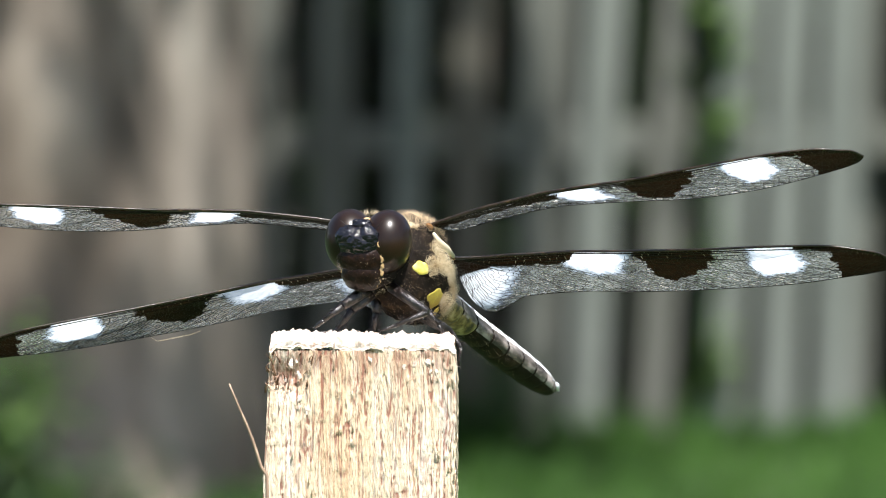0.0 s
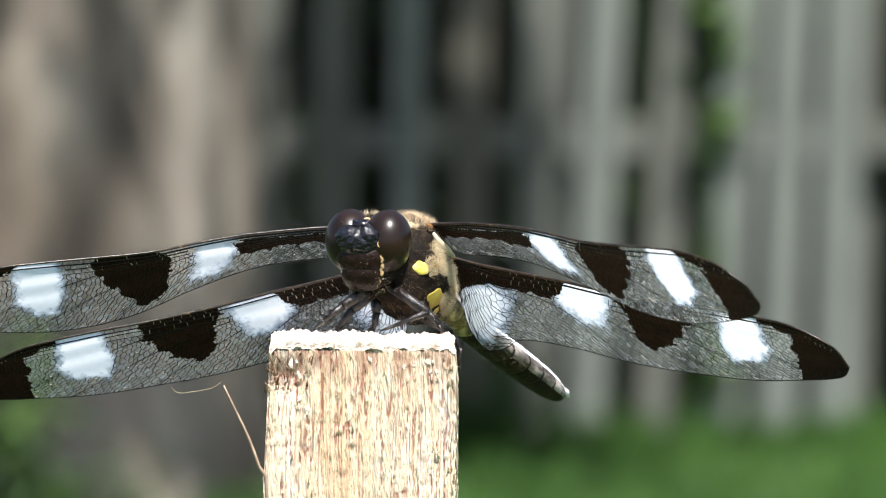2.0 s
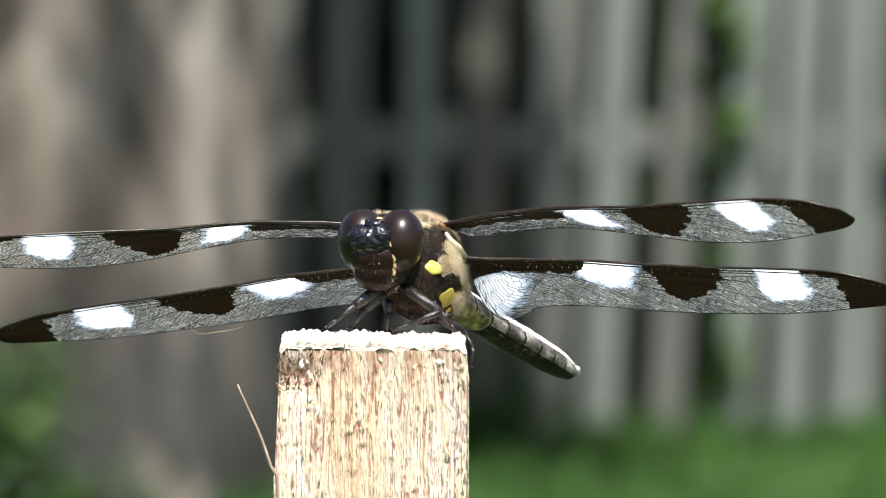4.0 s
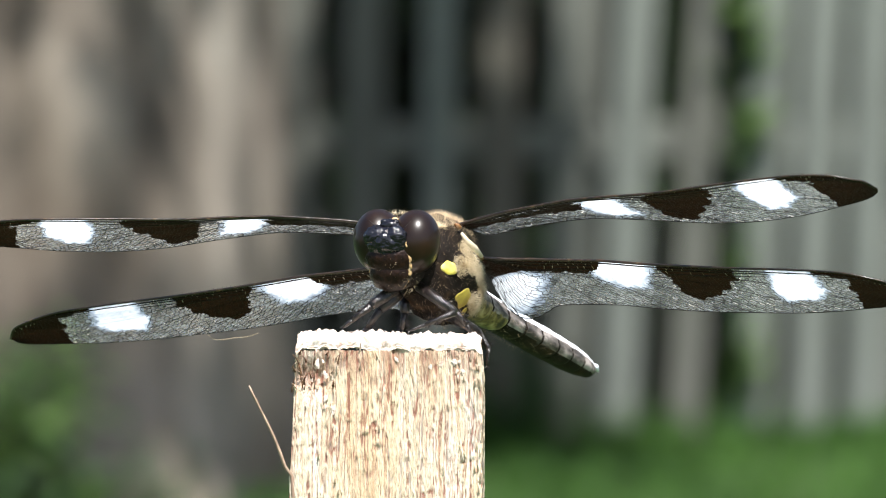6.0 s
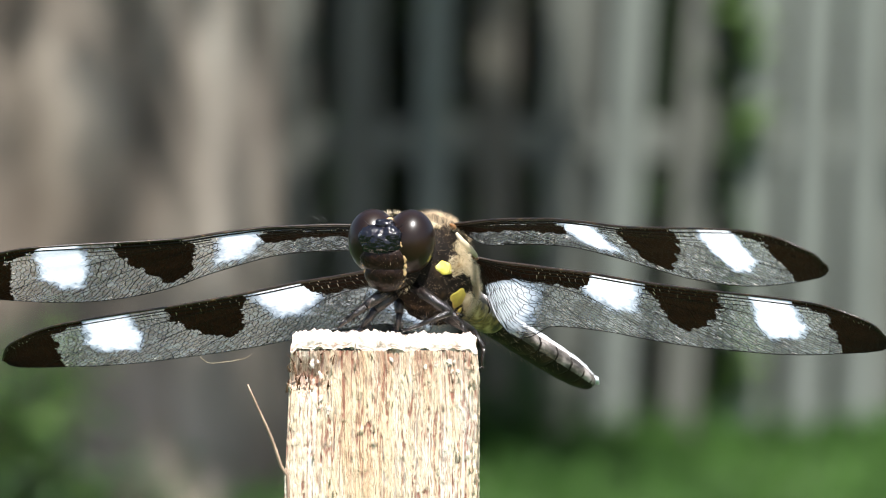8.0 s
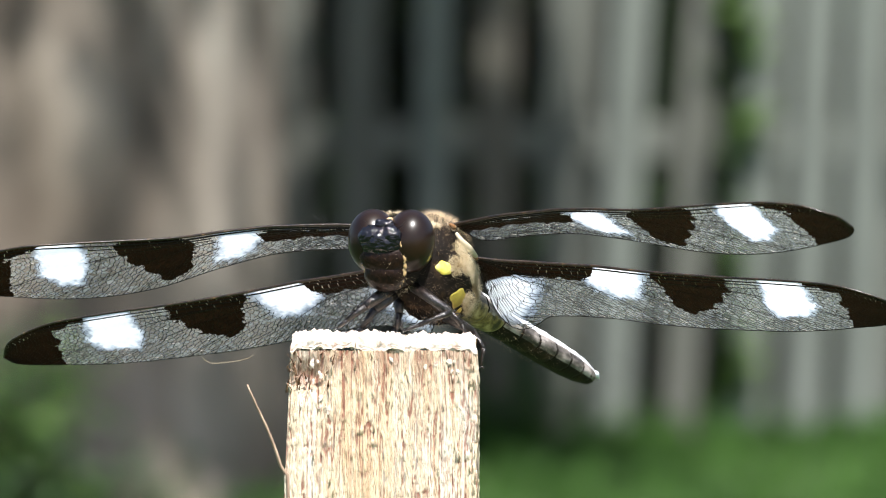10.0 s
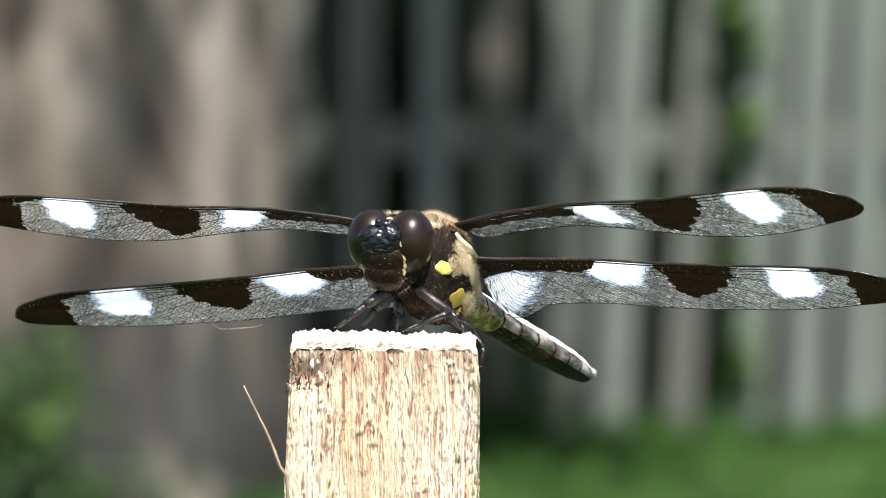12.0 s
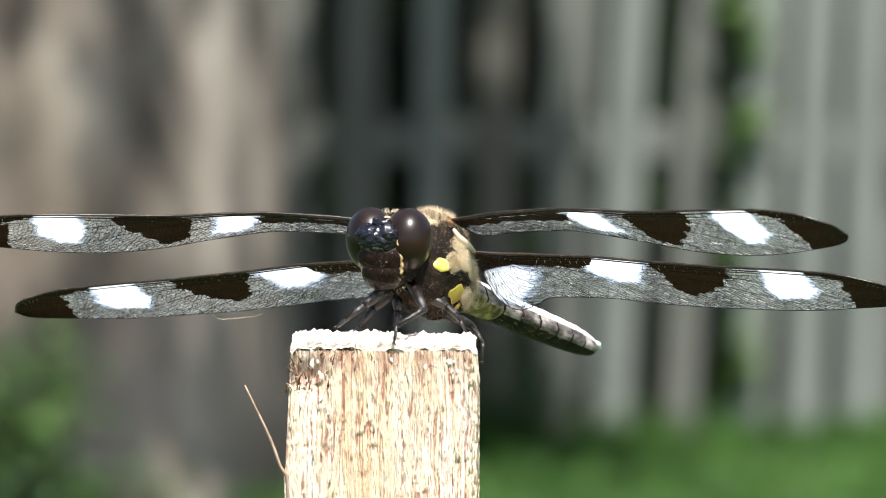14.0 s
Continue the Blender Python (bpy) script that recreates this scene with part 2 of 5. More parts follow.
def powdered_material():
    """The clear membrane under a chalky bloom, whose thickness the mesh carries as "bloom"."""
    m, nodes, links, shader = material("bloomed_membrane", 0.2)
    clear_wing(nodes, links, shader)
    skin = nodes["Material Output"].inputs["Surface"].links[0].from_socket
    amount = nodes.new("ShaderNodeAttribute")
    amount.attribute_name = "bloom"
    tint, speck = noise_ramp(nodes, links, 1500, [(0.3, (0.90, 0.94, 0.97)), (0.7, (0.95, 0.97, 0.99))])
    # the bloom breaks up into grains where it thins out
    loose = nodes.new("ShaderNodeMath")
    loose.operation, loose.inputs[1].default_value, loose.inputs[2].default_value = "MULTIPLY_ADD", 0.5, -0.25
    links.new(speck, loose.inputs[0])
    total = nodes.new("ShaderNodeMath")
    total.operation, total.use_clamp = "ADD", True
    links.new(amount.outputs["Fac"], total.inputs[0])
    links.new(loose.outputs[0], total.inputs[1])
    cover = nodes.new("ShaderNodeMapRange")
    cover.interpolation_type = "SMOOTHSTEP"
    cover.inputs["From Min"].default_value, cover.inputs["From Max"].default_value = 0.12, 1.0
    links.new(total.outputs[0], cover.inputs["Value"])
    colour = mixed(nodes, links, (0.50, 0.68, 0.92), tint, cover.outputs[0])
    face, milky = nodes.new("ShaderNodeBsdfDiffuse"), nodes.new("ShaderNodeBsdfTranslucent")
    powder, both = nodes.new("ShaderNodeMixShader"), nodes.new("ShaderNodeMixShader")
    links.new(colour, face.inputs["Color"])
    links.new(colour, milky.inputs["Color"])
    powder.inputs[0].default_value = 0.64
    links.new(face.outputs[0], powder.inputs[1])
    links.new(milky.outputs[0], powder.inputs[2])
    links.new(cover.outputs[0], both.inputs[0])
    links.new(skin, both.inputs[1])
    links.new(powder.outputs[0], both.inputs[2])
    links.new(both.outputs[0], nodes["Material Output"].inputs["Surface"])
    return m


def clear_wing(nodes, links, shader):
    """Clear wing skin stretched over small cells, each with its own slight tilt, haze and gloss."""
    where = nodes.new("ShaderNodeTexCoord")
    cells = nodes.new("ShaderNodeTexVoronoi")
    cells.inputs["Scale"].default_value = 1900
    links.new(where.outputs["Object"], cells.inputs["Vector"])
    split = nodes.new("ShaderNodeSeparateColor")
    links.new(cells.outputs["Color"], split.inputs[0])
    colour, height = noise_ramp(nodes, links, 700, [(0.35, (0.60, 0.65, 0.63)), (0.65, (0.88, 0.92, 0.91))])
    links.new(colour, shader.inputs["Base Color"])
    bumped(nodes, links, shader, cells.outputs["Distance"], 0.55, 0.0003)
    milky = nodes.new("ShaderNodeBsdfTranslucent")
    links.new(colour, milky.inputs["Color"])
    sheet = nodes.new("ShaderNodeMixShader")
    sheet.inputs[0].default_value = 0.42
    links.new(shader.outputs[0], sheet.inputs[1])
    links.new(milky.outputs[0], sheet.inputs[2])
    haze = nodes.new("ShaderNodeMapRange")
    haze.inputs["To Min"].default_value, haze.inputs["To Max"].default_value = 0.07, 0.36
    links.new(split.outputs[0], haze.inputs["Value"])
    clear = nodes.new("ShaderNodeBsdfTransparent")
    mix = nodes.new("ShaderNodeMixShader")
    links.new(haze.outputs[0], mix.inputs[0])
    links.new(clear.outputs[0], mix.inputs[1])
    links.new(sheet.outputs[0], mix.inputs[2])
    links.new(mix.outputs[0], nodes["Material Output"].inputs["Surface"])


def membrane_material():
    m, nodes, links, shader = material("clear_membrane", 0.2)
    clear_wing(nodes, links, shader)
    return m


DARK_WING = thin_material("dark_wing_patch", [(0.35, (0.007, 0.003, 0.0018)), (0.7, (0.018, 0.008, 0.0035))], 0.0, 0.5, 0.5, gloss=0.12)
MEMBRANE = membrane_material()
POWDERED = powdered_material()


# ---- mesh helpers ----
def finish(bm, name, mat, smooth=True):
    mesh = bpy.data.meshes.new(name)
    for f in bm.faces:
        f.smooth = smooth
    bm.to_mesh(mesh)
    bm.free()
    for m in mat if isinstance(mat, (list, tuple)) else [mat]:
        mesh.materials.append(m)
    return mesh


def part(name, bm, mat, parent, label="", smooth=True):
    ob = new(name, finish(bm, name, mat, smooth))
    ob.parent = parent
    if label:
        ob["label"] = label
    return ob


def ellipsoid(bm, centre, radii, turn=(0, 0, 0), u=32, v=20):
    m = pose(*centre, *turn) @ Matrix.Diagonal((*radii, 1))
    return bmesh.ops.create_uvsphere(bm, u_segments=u, v_segments=v, radius=1, matrix=m)["verts"]


def tube(bm, points, radii, sides=8):
    """A closed tube through points with a radius at each."""
    pts = [Vector(p) for p in points]
    rings = []
    side = None
    for i, p in enumerate(pts):
        way = (pts[min(i + 1, len(pts) - 1)] - pts[max(i - 1, 0)]).normalized()
        if side is None:
            side = way.orthogonal().normalized()
        side = (side - way * side.dot(way)).normalized()
        up = way.cross(side)
        r = radii[i] if isinstance(radii, (list, tuple)) else radii
        rings.append([bm.verts.new(p + (side * math.cos(a) + up * math.sin(a)) * r) for a in (2 * math.pi * k / sides for k in range(sides))])
    for a, b in zip(rings, rings[1:]):
        for k in range(sides):
            bm.faces.new((a[k], a[(k + 1) % sides], b[(k + 1) % sides], b[k]))
    bm.faces.new(rings[0][::-1])
    bm.faces.new(rings[-1])


def spline(points, n):
    """n + 1 points at even steps of a Catmull-Rom curve through points, by length."""
    p = [np.array(q, float) for q in points]
    p = [2 * p[0] - p[1]] + p + [2 * p[-1] - p[-2]]
    fine = []
    for a, b, c, d in zip(p, p[1:], p[2:], p[3:]):
        for k in range(20):
            t = k / 20
            fine.append(0.5 * (2 * b + (c - a) * t + (2 * a - 5 * b + 4 * c - d) * t * t + (3 * b - a - 3 * c + d) * t ** 3))
    fine.append(p[-2])
    fine = np.array(fine)
    run = np.concatenate([[0], np.cumsum(np.linalg.norm(np.diff(fine, axis=0), axis=1))])
    return [np.array([np.interp(s, run, fine[:, k]) for k in range(fine.shape[1])]) for s in np.linspace(0, run[-1], n + 1)]


# ---- ground, fence, trees ----
def build_ground():
    bm = bmesh.new()
    n = 80
    grid = {}
    for i in range(n + 1):
        for j in range(n + 1):
            u, v = 2 * i / n - 1, 2 * j / n - 1
            x, y = 400 * u * abs(u) ** 2, 400 * v * abs(v) ** 2 + 6
            z = 0.03 * noise.noise(Vector((x * 0.6, y * 0.6, 0))) if abs(x) < 40 and abs(y) < 40 else 0
            grid[i, j] = bm.verts.new((x, y, z))
    for i in range(n):
        for j in range(n):
            bm.faces.new((grid[i, j], grid[i + 1, j], grid[i + 1, j + 1], grid[i, j + 1]))
    return tagged(new("ground", finish(bm, "ground", GRASS_SOIL)), "green lawn with bare soil patches", "lawn", kind="structure")


def leaf_mesh(spots, rng, size, droop=0.4):
    """Many small folded leaves, one at each spot."""
    verts, faces = [], []
    for p in spots:
        a = rng.uniform(0, 2 * math.pi)
        tilt = rng.uniform(-droop, droop * 1.6)
        way = Vector((math.cos(a) * math.cos(tilt), math.sin(a) * math.cos(tilt), -math.sin(tilt)))
        wide = Vector((-math.sin(a), math.cos(a), rng.uniform(-0.5, 0.5))).normalized()
        s = size * rng.uniform(0.6, 1.3)
        p = Vector(p)
        fold = Vector((0, 0, 0.12 * s))
        k = len(verts)
        verts += [p, p + way * s * 0.45 + wide * s * 0.3 + fold, p + way * s, p + way * s * 0.45 - wide * s * 0.3 + fold, p + way * s * 0.5]
        faces += [(k, k + 1, k + 4), (k + 1, k + 2, k + 4), (k + 2, k + 3, k + 4), (k + 3, k, k + 4)]
    return verts, faces


def leaves(name, spots, rng, size, mat, parent, label="", kind=""):
    verts, faces = leaf_mesh(spots, rng, size)
    mesh = bpy.data.meshes.new(name)
    mesh.from_pydata([tuple(v) for v in verts], [], faces)
    mesh.materials.append(mat)
    ob = new(name, mesh)
    ob.parent = parent
    return tagged(ob, label, kind=kind)


def build_lawn():
    """Blades of the lawn before and along the fence."""
    rng = random.Random(8)
    verts, faces = [], []
    for k in range(26000):
        x, y = rng.uniform(-2.2, 2.2), rng.uniform(6.8, 10.9)
        tall = rng.uniform(0.03, 0.075) * (1.6 if y > 9.9 else 1.0)
        if noise.noise(Vector((x * 1.7, y * 1.7, 3))) < -0.28:
            continue
        a, w = rng.uniform(0, 2 * math.pi), rng.uniform(0.0018, 0.004)
        lean = tall * rng.uniform(0.1, 0.9)
        b = rng.uniform(0, 2 * math.pi)
        z = 0.03 * noise.noise(Vector((x * 0.6, y * 0.6, 0))) - 0.005
        k0 = len(verts)
        verts += [(x - w * math.cos(a), y - w * math.sin(a), z), (x + w * math.cos(a), y + w * math.sin(a), z),
                  (x + 0.4 * lean * math.cos(b) + w * 0.7 * math.cos(a), y + 0.4 * lean * math.sin(b) + w * 0.7 * math.sin(a), z + tall * 0.6),
                  (x + lean * math.cos(b), y + lean * math.sin(b), z + tall)]
        faces += [(k0, k0 + 1, k0 + 2), (k0, k0 + 2, k0 + 3)]
    mesh = bpy.data.meshes.new("grass")
    mesh.from_pydata(verts, [], faces)
    mesh.materials.append(BLADE)
    return tagged(new("grass", mesh), "short green lawn grass before a fence", "grass", kind="stuff")


FENCE_Y = 10.2
# centre and width of each picket that stands in a gap-toothed row, as shares of the spacing
PICKET_STEP = 0.121


def build_fence():
    fence = tagged(new("picket_fence"), "weathered grey wooden picket fence standing in grass", "fence")
    fence.location = (0, FENCE_Y, 0)
    rng = random.Random(4)
    bm = bmesh.new()
    w, h, d = 0.037, 1.5, 0.010
    outline = [(-w, 0.03), (w, 0.03), (w, h - 0.06), (w * 0.35, h), (-w * 0.35, h), (-w, h - 0.06)]
    front = [bm.verts.new((x, -d, z)) for x, z in outline]
    back = [bm.verts.new((x, d, z)) for x, z in outline]
    bm.faces.new(front)
    bm.faces.new(back[::-1])
    for k in range(6):
        bm.faces.new((front[k], back[k], back[(k + 1) % 6], front[(k + 1) % 6]))
    bmesh.ops.bevel(bm, geom=list(bm.edges), offset=0.003, segments=1, affect="EDGES")
    bmesh.ops.recalc_face_normals(bm, faces=bm.faces)
    mesh = finish(bm, "picket", GREY_BOARD, False)
    pale, brown, warm = mesh.copy(), mesh.copy(), mesh.copy()
    pale.materials[0], brown.materials[0], warm.materials[0] = PALE_BOARD, BROWN_BOARD, TAN_BOARD
    # pickets that have shifted, leaned, bleached or been replaced: number, (shift, lean, width, board)
    # -3 to -1 and 1 stand in shade: warmer boards offset its blue light
    odd = {0: (0.012, 1.0, 0.80, pale), 1: (0.005, 0.5, 0.9, brown), 2: (0.002, 1.5, 0.95, mesh), 3: (-0.010, 3.0, 0.95, pale), 4: (-0.008, 3.6, 0.88, warm),
           5: (-0.012, 3.6, 1.02, pale), 6: (-0.037, 2.2, 0.98, pale), 7: (-0.062, 1.5, 1.0, pale), -1: (0.0, 0.3, 1.0, warm), -2: (0.0, 0.0, 1.0, warm), -3: (0.0, 0.2, 1.0, warm)}
    for k in range(-22, 23):
        shift, lean, wide, board = odd.get(k, (rng.uniform(-0.006, 0.006), rng.uniform(-0.5, 0.5), rng.uniform(0.96, 1.1), (mesh, pale, brown)[k % 3]))
        ob = new("picket", board)
        ob.parent = fence
        foot = k * PICKET_STEP - 0.022 + shift - 0.5 * math.tan(radians(lean))
        ob.matrix_basis = pose(foot, rng.uniform(-0.004, 0.004), rng.uniform(-0.02, 0.02), 0, lean, 0) @ Matrix.Diagonal((wide, 1, 1, 1))
    # pickets nailed to the far side of the rails, behind some of the gaps
    for x, wide, lean in ((0.285, 0.8, 1.5), (0.675, 0.9, 1.8), (0.80, 0.9, 1.5)):
        ob = new("picket", mesh)
        ob.parent = fence
        ob.matrix_basis = pose(x - 0.5 * math.tan(radians(lean)), 0.066, 0.0, 0, lean, 0) @ Matrix.Diagonal((wide, 1, 1, 1))
    for z in (0.55, 1.25):
        bm = bmesh.new()
        bmesh.ops.create_cube(bm, size=1, matrix=pose(0, 0.032, z) @ Matrix.Diagonal((5.6, 0.04, 0.07, 1)))
        bmesh.ops.bevel(bm, geom=list(bm.edges), offset=0.004, segments=1, affect="EDGES")
        part("rail", bm, GREY_BOARD, fence, smooth=False)
    return fence


def build_hedge():
    """Dense shrubs behind the fence."""
    rng = random.Random(21)
    hedge = tagged(new("hedge"), "dense dark green shrubs behind the fence", "hedge")
    hedge.location = (0, 11.3, 0)
    for k in range(9):
        x = -3.2 + 0.8 * k
        bm = bmesh.new()
        for j in range(3):
            a = rng.uniform(-0.25, 0.25)
            tube(bm, [(x, 0.25, 0), (x + a, 0.25 + rng.uniform(-0.1, 0.1), 0.8), (x + 2 * a, 0.3, 1.9)], [0.03, 0.022, 0.01], 7)
        part("stem", bm, BARK, hedge)
    spots = []
    while len(spots) < 52000:
        # thickest in the middle of its run
        p = Vector((rng.choice((1.5, 1.5, 3.6)) * rng.uniform(-1, 1), rng.uniform(-0.45, 1.1), 0.02 + 2.0 * rng.random() ** 1.5))
        if noise.noise(p * 2.2) + 0.8 > rng.random() * 0.9:
            spots.append(p)
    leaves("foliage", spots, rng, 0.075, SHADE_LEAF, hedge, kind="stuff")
    return hedge


def build_far_trees():
    """Woods that close the view behind the hedge."""
    rng = random.Random(33)
    woods = tagged(new("distant_trees"), "dark woodland behind the fence", "trees", kind="stuff")
    woods.location = (0, 20, 0)
    for k in range(10):
        x = -13 + 3 * k + rng.uniform(-0.8, 0.8)
        y = rng.uniform(-1.5, 3)
        bm = bmesh.new()
        tube(bm, [(x, y, 0), (x + 0.1, y, 3), (x - 0.1, y, 8)], [0.28, 0.2, 0.08], 9)
        part("trunk", bm, BARK, woods)
    spots = []
    while len(spots) < 9000:
        p = Vector((rng.uniform(-16, 16), rng.uniform(-2.5, 5), rng.uniform(0, 9)))
        if noise.noise(p * 0.5) + 0.5 > rng.random() * 0.9:
            spots.append(p)
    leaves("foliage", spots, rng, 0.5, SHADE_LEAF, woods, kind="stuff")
    return woods


def build_tree():
    """The old tree beside the fence: trunk with root flares, limbs and a crown that shades the fence."""
    tree = tagged(new("tree"), "thick old tree with furrowed grey-brown bark beside a fence", "tree")
    tree.location = (-0.60, 9.3, 0)
    bm = bmesh.new()
    rings = []
    sides = 120
    for i in range(90):
        z = -0.05 + 3.6 * (i / 89) ** 1.3
        ring = []
        for k in range(sides):
            a = 2 * math.pi * k / sides
            r = 0.50 + 0.10 * math.exp(-max(z, 0) / 0.17) * (0.55 + 0.45 * math.sin(6 * a + 1)) - 0.015 * z
            r += 0.035 * noise.noise(Vector((math.cos(a) * 1.7, math.sin(a) * 1.7, z * 0.8)))
            ridge = noise.noise(Vector((math.cos(a + z * 0.25) * 7, math.sin(a + z * 0.25) * 7, z * 1.5)))
            r += 0.028 * abs(ridge) + 0.012 * noise.noise(Vector((math.cos(a) * 22, math.sin(a) * 22, z * 5)))
            ring.append(bm.verts.new((-0.165 + r * math.cos(a), 0.18 + r * math.sin(a), z)))
        rings.append(ring)
    for a, b in zip(rings, rings[1:]):
        for k in range(sides):
            bm.faces.new((a[k], a[(k + 1) % sides], b[(k + 1) % sides], b[k]))
    part("trunk", bm, BARK, tree)
    rng = random.Random(5)
    for ex, ey, ez in ((1.9, -0.2, 5.0), (-1.6, -1.2, 5.0), (1.6, 0.9, 5.2), (-0.4, 1.4, 5.4), (-1.9, 0.4, 5.0), (0.1, 0.4, 5.6)):
        bm = bmesh.new()
        tube(bm, [(0, 0, 3.2), (ex * 0.4, ey * 0.4, 3.2 + (ez - 3.2) * 0.55), (ex, ey, ez)], [0.2, 0.1, 0.04], 10)
        part("limb", bm, BARK, tree)
    # the crown is out of view; leaves are picked by the shade they throw
    spots = []
    while len(spots) < 74000:
        p = Vector((rng.uniform(-2.2, 3.6), rng.uniform(-3.0, 1.8), rng.uniform(3.9, 5.6)))
        # where this leaf's shadow falls on the plane of the fence
        drop = (0.9 - p.y) / -to_sun.y * to_sun.z
        fx, fz = p.x - drop * to_sun.x / to_sun.z, p.z - drop
        edge = 0.775 + 0.03 * noise.noise(p * 1.4) if fz < 1.5 else 2.6
        if fx > edge or noise.noise(Vector((fx * 6, fz * 0.6, 2.0))) > 0.27 and fz < 1.5:
            continue
        if fx < 0.45 and rng.random() < 0.3:
            continue
        thin = 0.03 if fz < -0.78 + 0.4 * noise.noise(p) else 1.0
        if noise.noise(p * 1.1) + 0.42 > rng.random() / thin * 0.85 or 1.6 < fz < 4.0 and -0.6 < fx < 2.4:
            spots.append(p)
    leaves("crown", spots, rng, 0.10, LEAF, tree, "crown of small green leaves", "stuff")
    # loose leaves above the view, added on the sun's way to dapple the trunk
    dapple_spots = []
    for tx, tz, wide, high, count, slant in ((-0.50, 0.15, 0.22, 0.15, 240, 0.3), (-0.40, 0.02, 0.16, 0.06, 110, 0.0), (-0.475, 0.88, 0.06, 0.09, 24, 0.3), (-0.50, 0.71, 0.06, 0.10, 28, 0.2), (-0.505, 0.53, 0.06, 0.10, 22, 0.0)):
        for _ in range(count):
            z = rng.uniform(4.2, 5.0)
            up = rng.uniform(-high, high)
            x = tx + 0.60 + rng.uniform(-wide, wide) + slant * up
            lift = (z - tz) / to_sun.z
            front = 0.18 - math.sqrt(max(0.0, 0.51 ** 2 - (x + 0.20) ** 2))
            dapple_spots.append(Vector((x + to_sun.x * lift, front + to_sun.y * lift + rng.uniform(-0.04, 0.04), z + up)))
    leaves("dapple_leaves", dapple_spots, rng, 0.07, LEAF, tree, kind="stuff")
    return tree


def build_weed(x, y, count, tall, seed, label="low leafy green weed growing beside the tree", leaf=None, wide=1.0):
    rng = random.Random(seed)
    weed = tagged(new("leafy_weed"), label, "plant")
    weed.location = (x, y, 0)
    spots = []
    for k in range(9):
        a = 2 * math.pi * k / 9
        bm = bmesh.new()
        tip = Vector((math.cos(a) * 0.14 * wide, math.sin(a) * 0.10 * wide, tall * rng.uniform(0.7, 1.0)))
        tube(bm, [(0, 0, 0), tip * 0.5 + Vector((0, 0, tall * 0.1)), tip], [0.004, 0.003, 0.0015], 5)
        part("stem", bm, BLADE, weed)
        for j in range(count // 9):
            f = rng.uniform(0.15, 1.0)
            spots.append(tip * f + Vector((rng.gauss(0, 0.035 * wide), rng.gauss(0, 0.03 * wide), rng.gauss(0, 0.025) + 0.02)))
    leaves("foliage", spots, rng, 0.036, leaf or LEAF, weed, kind="stuff")
    return weed


def build_climber(x, y, tufts, seed):
    """A thin vine that climbs between two pickets, with tufts of leaves at some heights."""
    rng = random.Random(seed)
    vine = tagged(new("climbing_vine"), "thin green vine climbing between two fence pickets", "plant")
    vine.location = (x, y, 0)
    bm = bmesh.new()
    tube(bm, [(0.01 * math.sin(k * 1.9), 0.006 * math.cos(k * 1.3), 0.1 * k - 0.02) for k in range(11)], [0.004 - 0.0002 * k for k in range(11)], 6)
    part("stem", bm, BLADE, vine)
    spots = [Vector((rng.gauss(0, 0.016), rng.gauss(0, 0.014), z + rng.gauss(0, 0.035))) for z, count in tufts for _ in range(count)]
    leaves("foliage", spots, rng, 0.045, BRIGHT_LEAF, vine, kind="stuff")
    return vine


# ---- the stake ----
STAKE_X, STAKE_W, STAKE_TOP = -0.00555, 0.0189, PERCH - 0.0087


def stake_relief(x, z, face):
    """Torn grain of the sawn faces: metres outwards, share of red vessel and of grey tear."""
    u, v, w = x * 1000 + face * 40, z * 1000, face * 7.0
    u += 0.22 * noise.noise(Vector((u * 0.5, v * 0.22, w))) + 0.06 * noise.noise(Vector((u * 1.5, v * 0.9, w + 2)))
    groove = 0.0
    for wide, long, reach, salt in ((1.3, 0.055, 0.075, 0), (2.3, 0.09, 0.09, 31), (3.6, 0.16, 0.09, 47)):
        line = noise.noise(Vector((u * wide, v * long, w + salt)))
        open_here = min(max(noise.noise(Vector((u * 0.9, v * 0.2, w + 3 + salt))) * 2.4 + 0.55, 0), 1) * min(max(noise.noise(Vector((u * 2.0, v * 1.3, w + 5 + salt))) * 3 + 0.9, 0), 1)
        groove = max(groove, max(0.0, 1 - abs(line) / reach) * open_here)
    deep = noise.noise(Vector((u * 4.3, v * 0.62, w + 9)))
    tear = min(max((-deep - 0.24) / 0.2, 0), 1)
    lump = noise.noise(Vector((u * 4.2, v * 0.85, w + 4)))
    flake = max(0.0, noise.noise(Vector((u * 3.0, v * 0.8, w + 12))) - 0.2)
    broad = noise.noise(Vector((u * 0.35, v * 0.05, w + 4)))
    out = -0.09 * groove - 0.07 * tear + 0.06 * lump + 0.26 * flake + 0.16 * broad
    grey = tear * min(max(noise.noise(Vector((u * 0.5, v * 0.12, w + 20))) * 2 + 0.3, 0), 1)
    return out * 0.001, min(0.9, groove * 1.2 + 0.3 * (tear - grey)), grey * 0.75


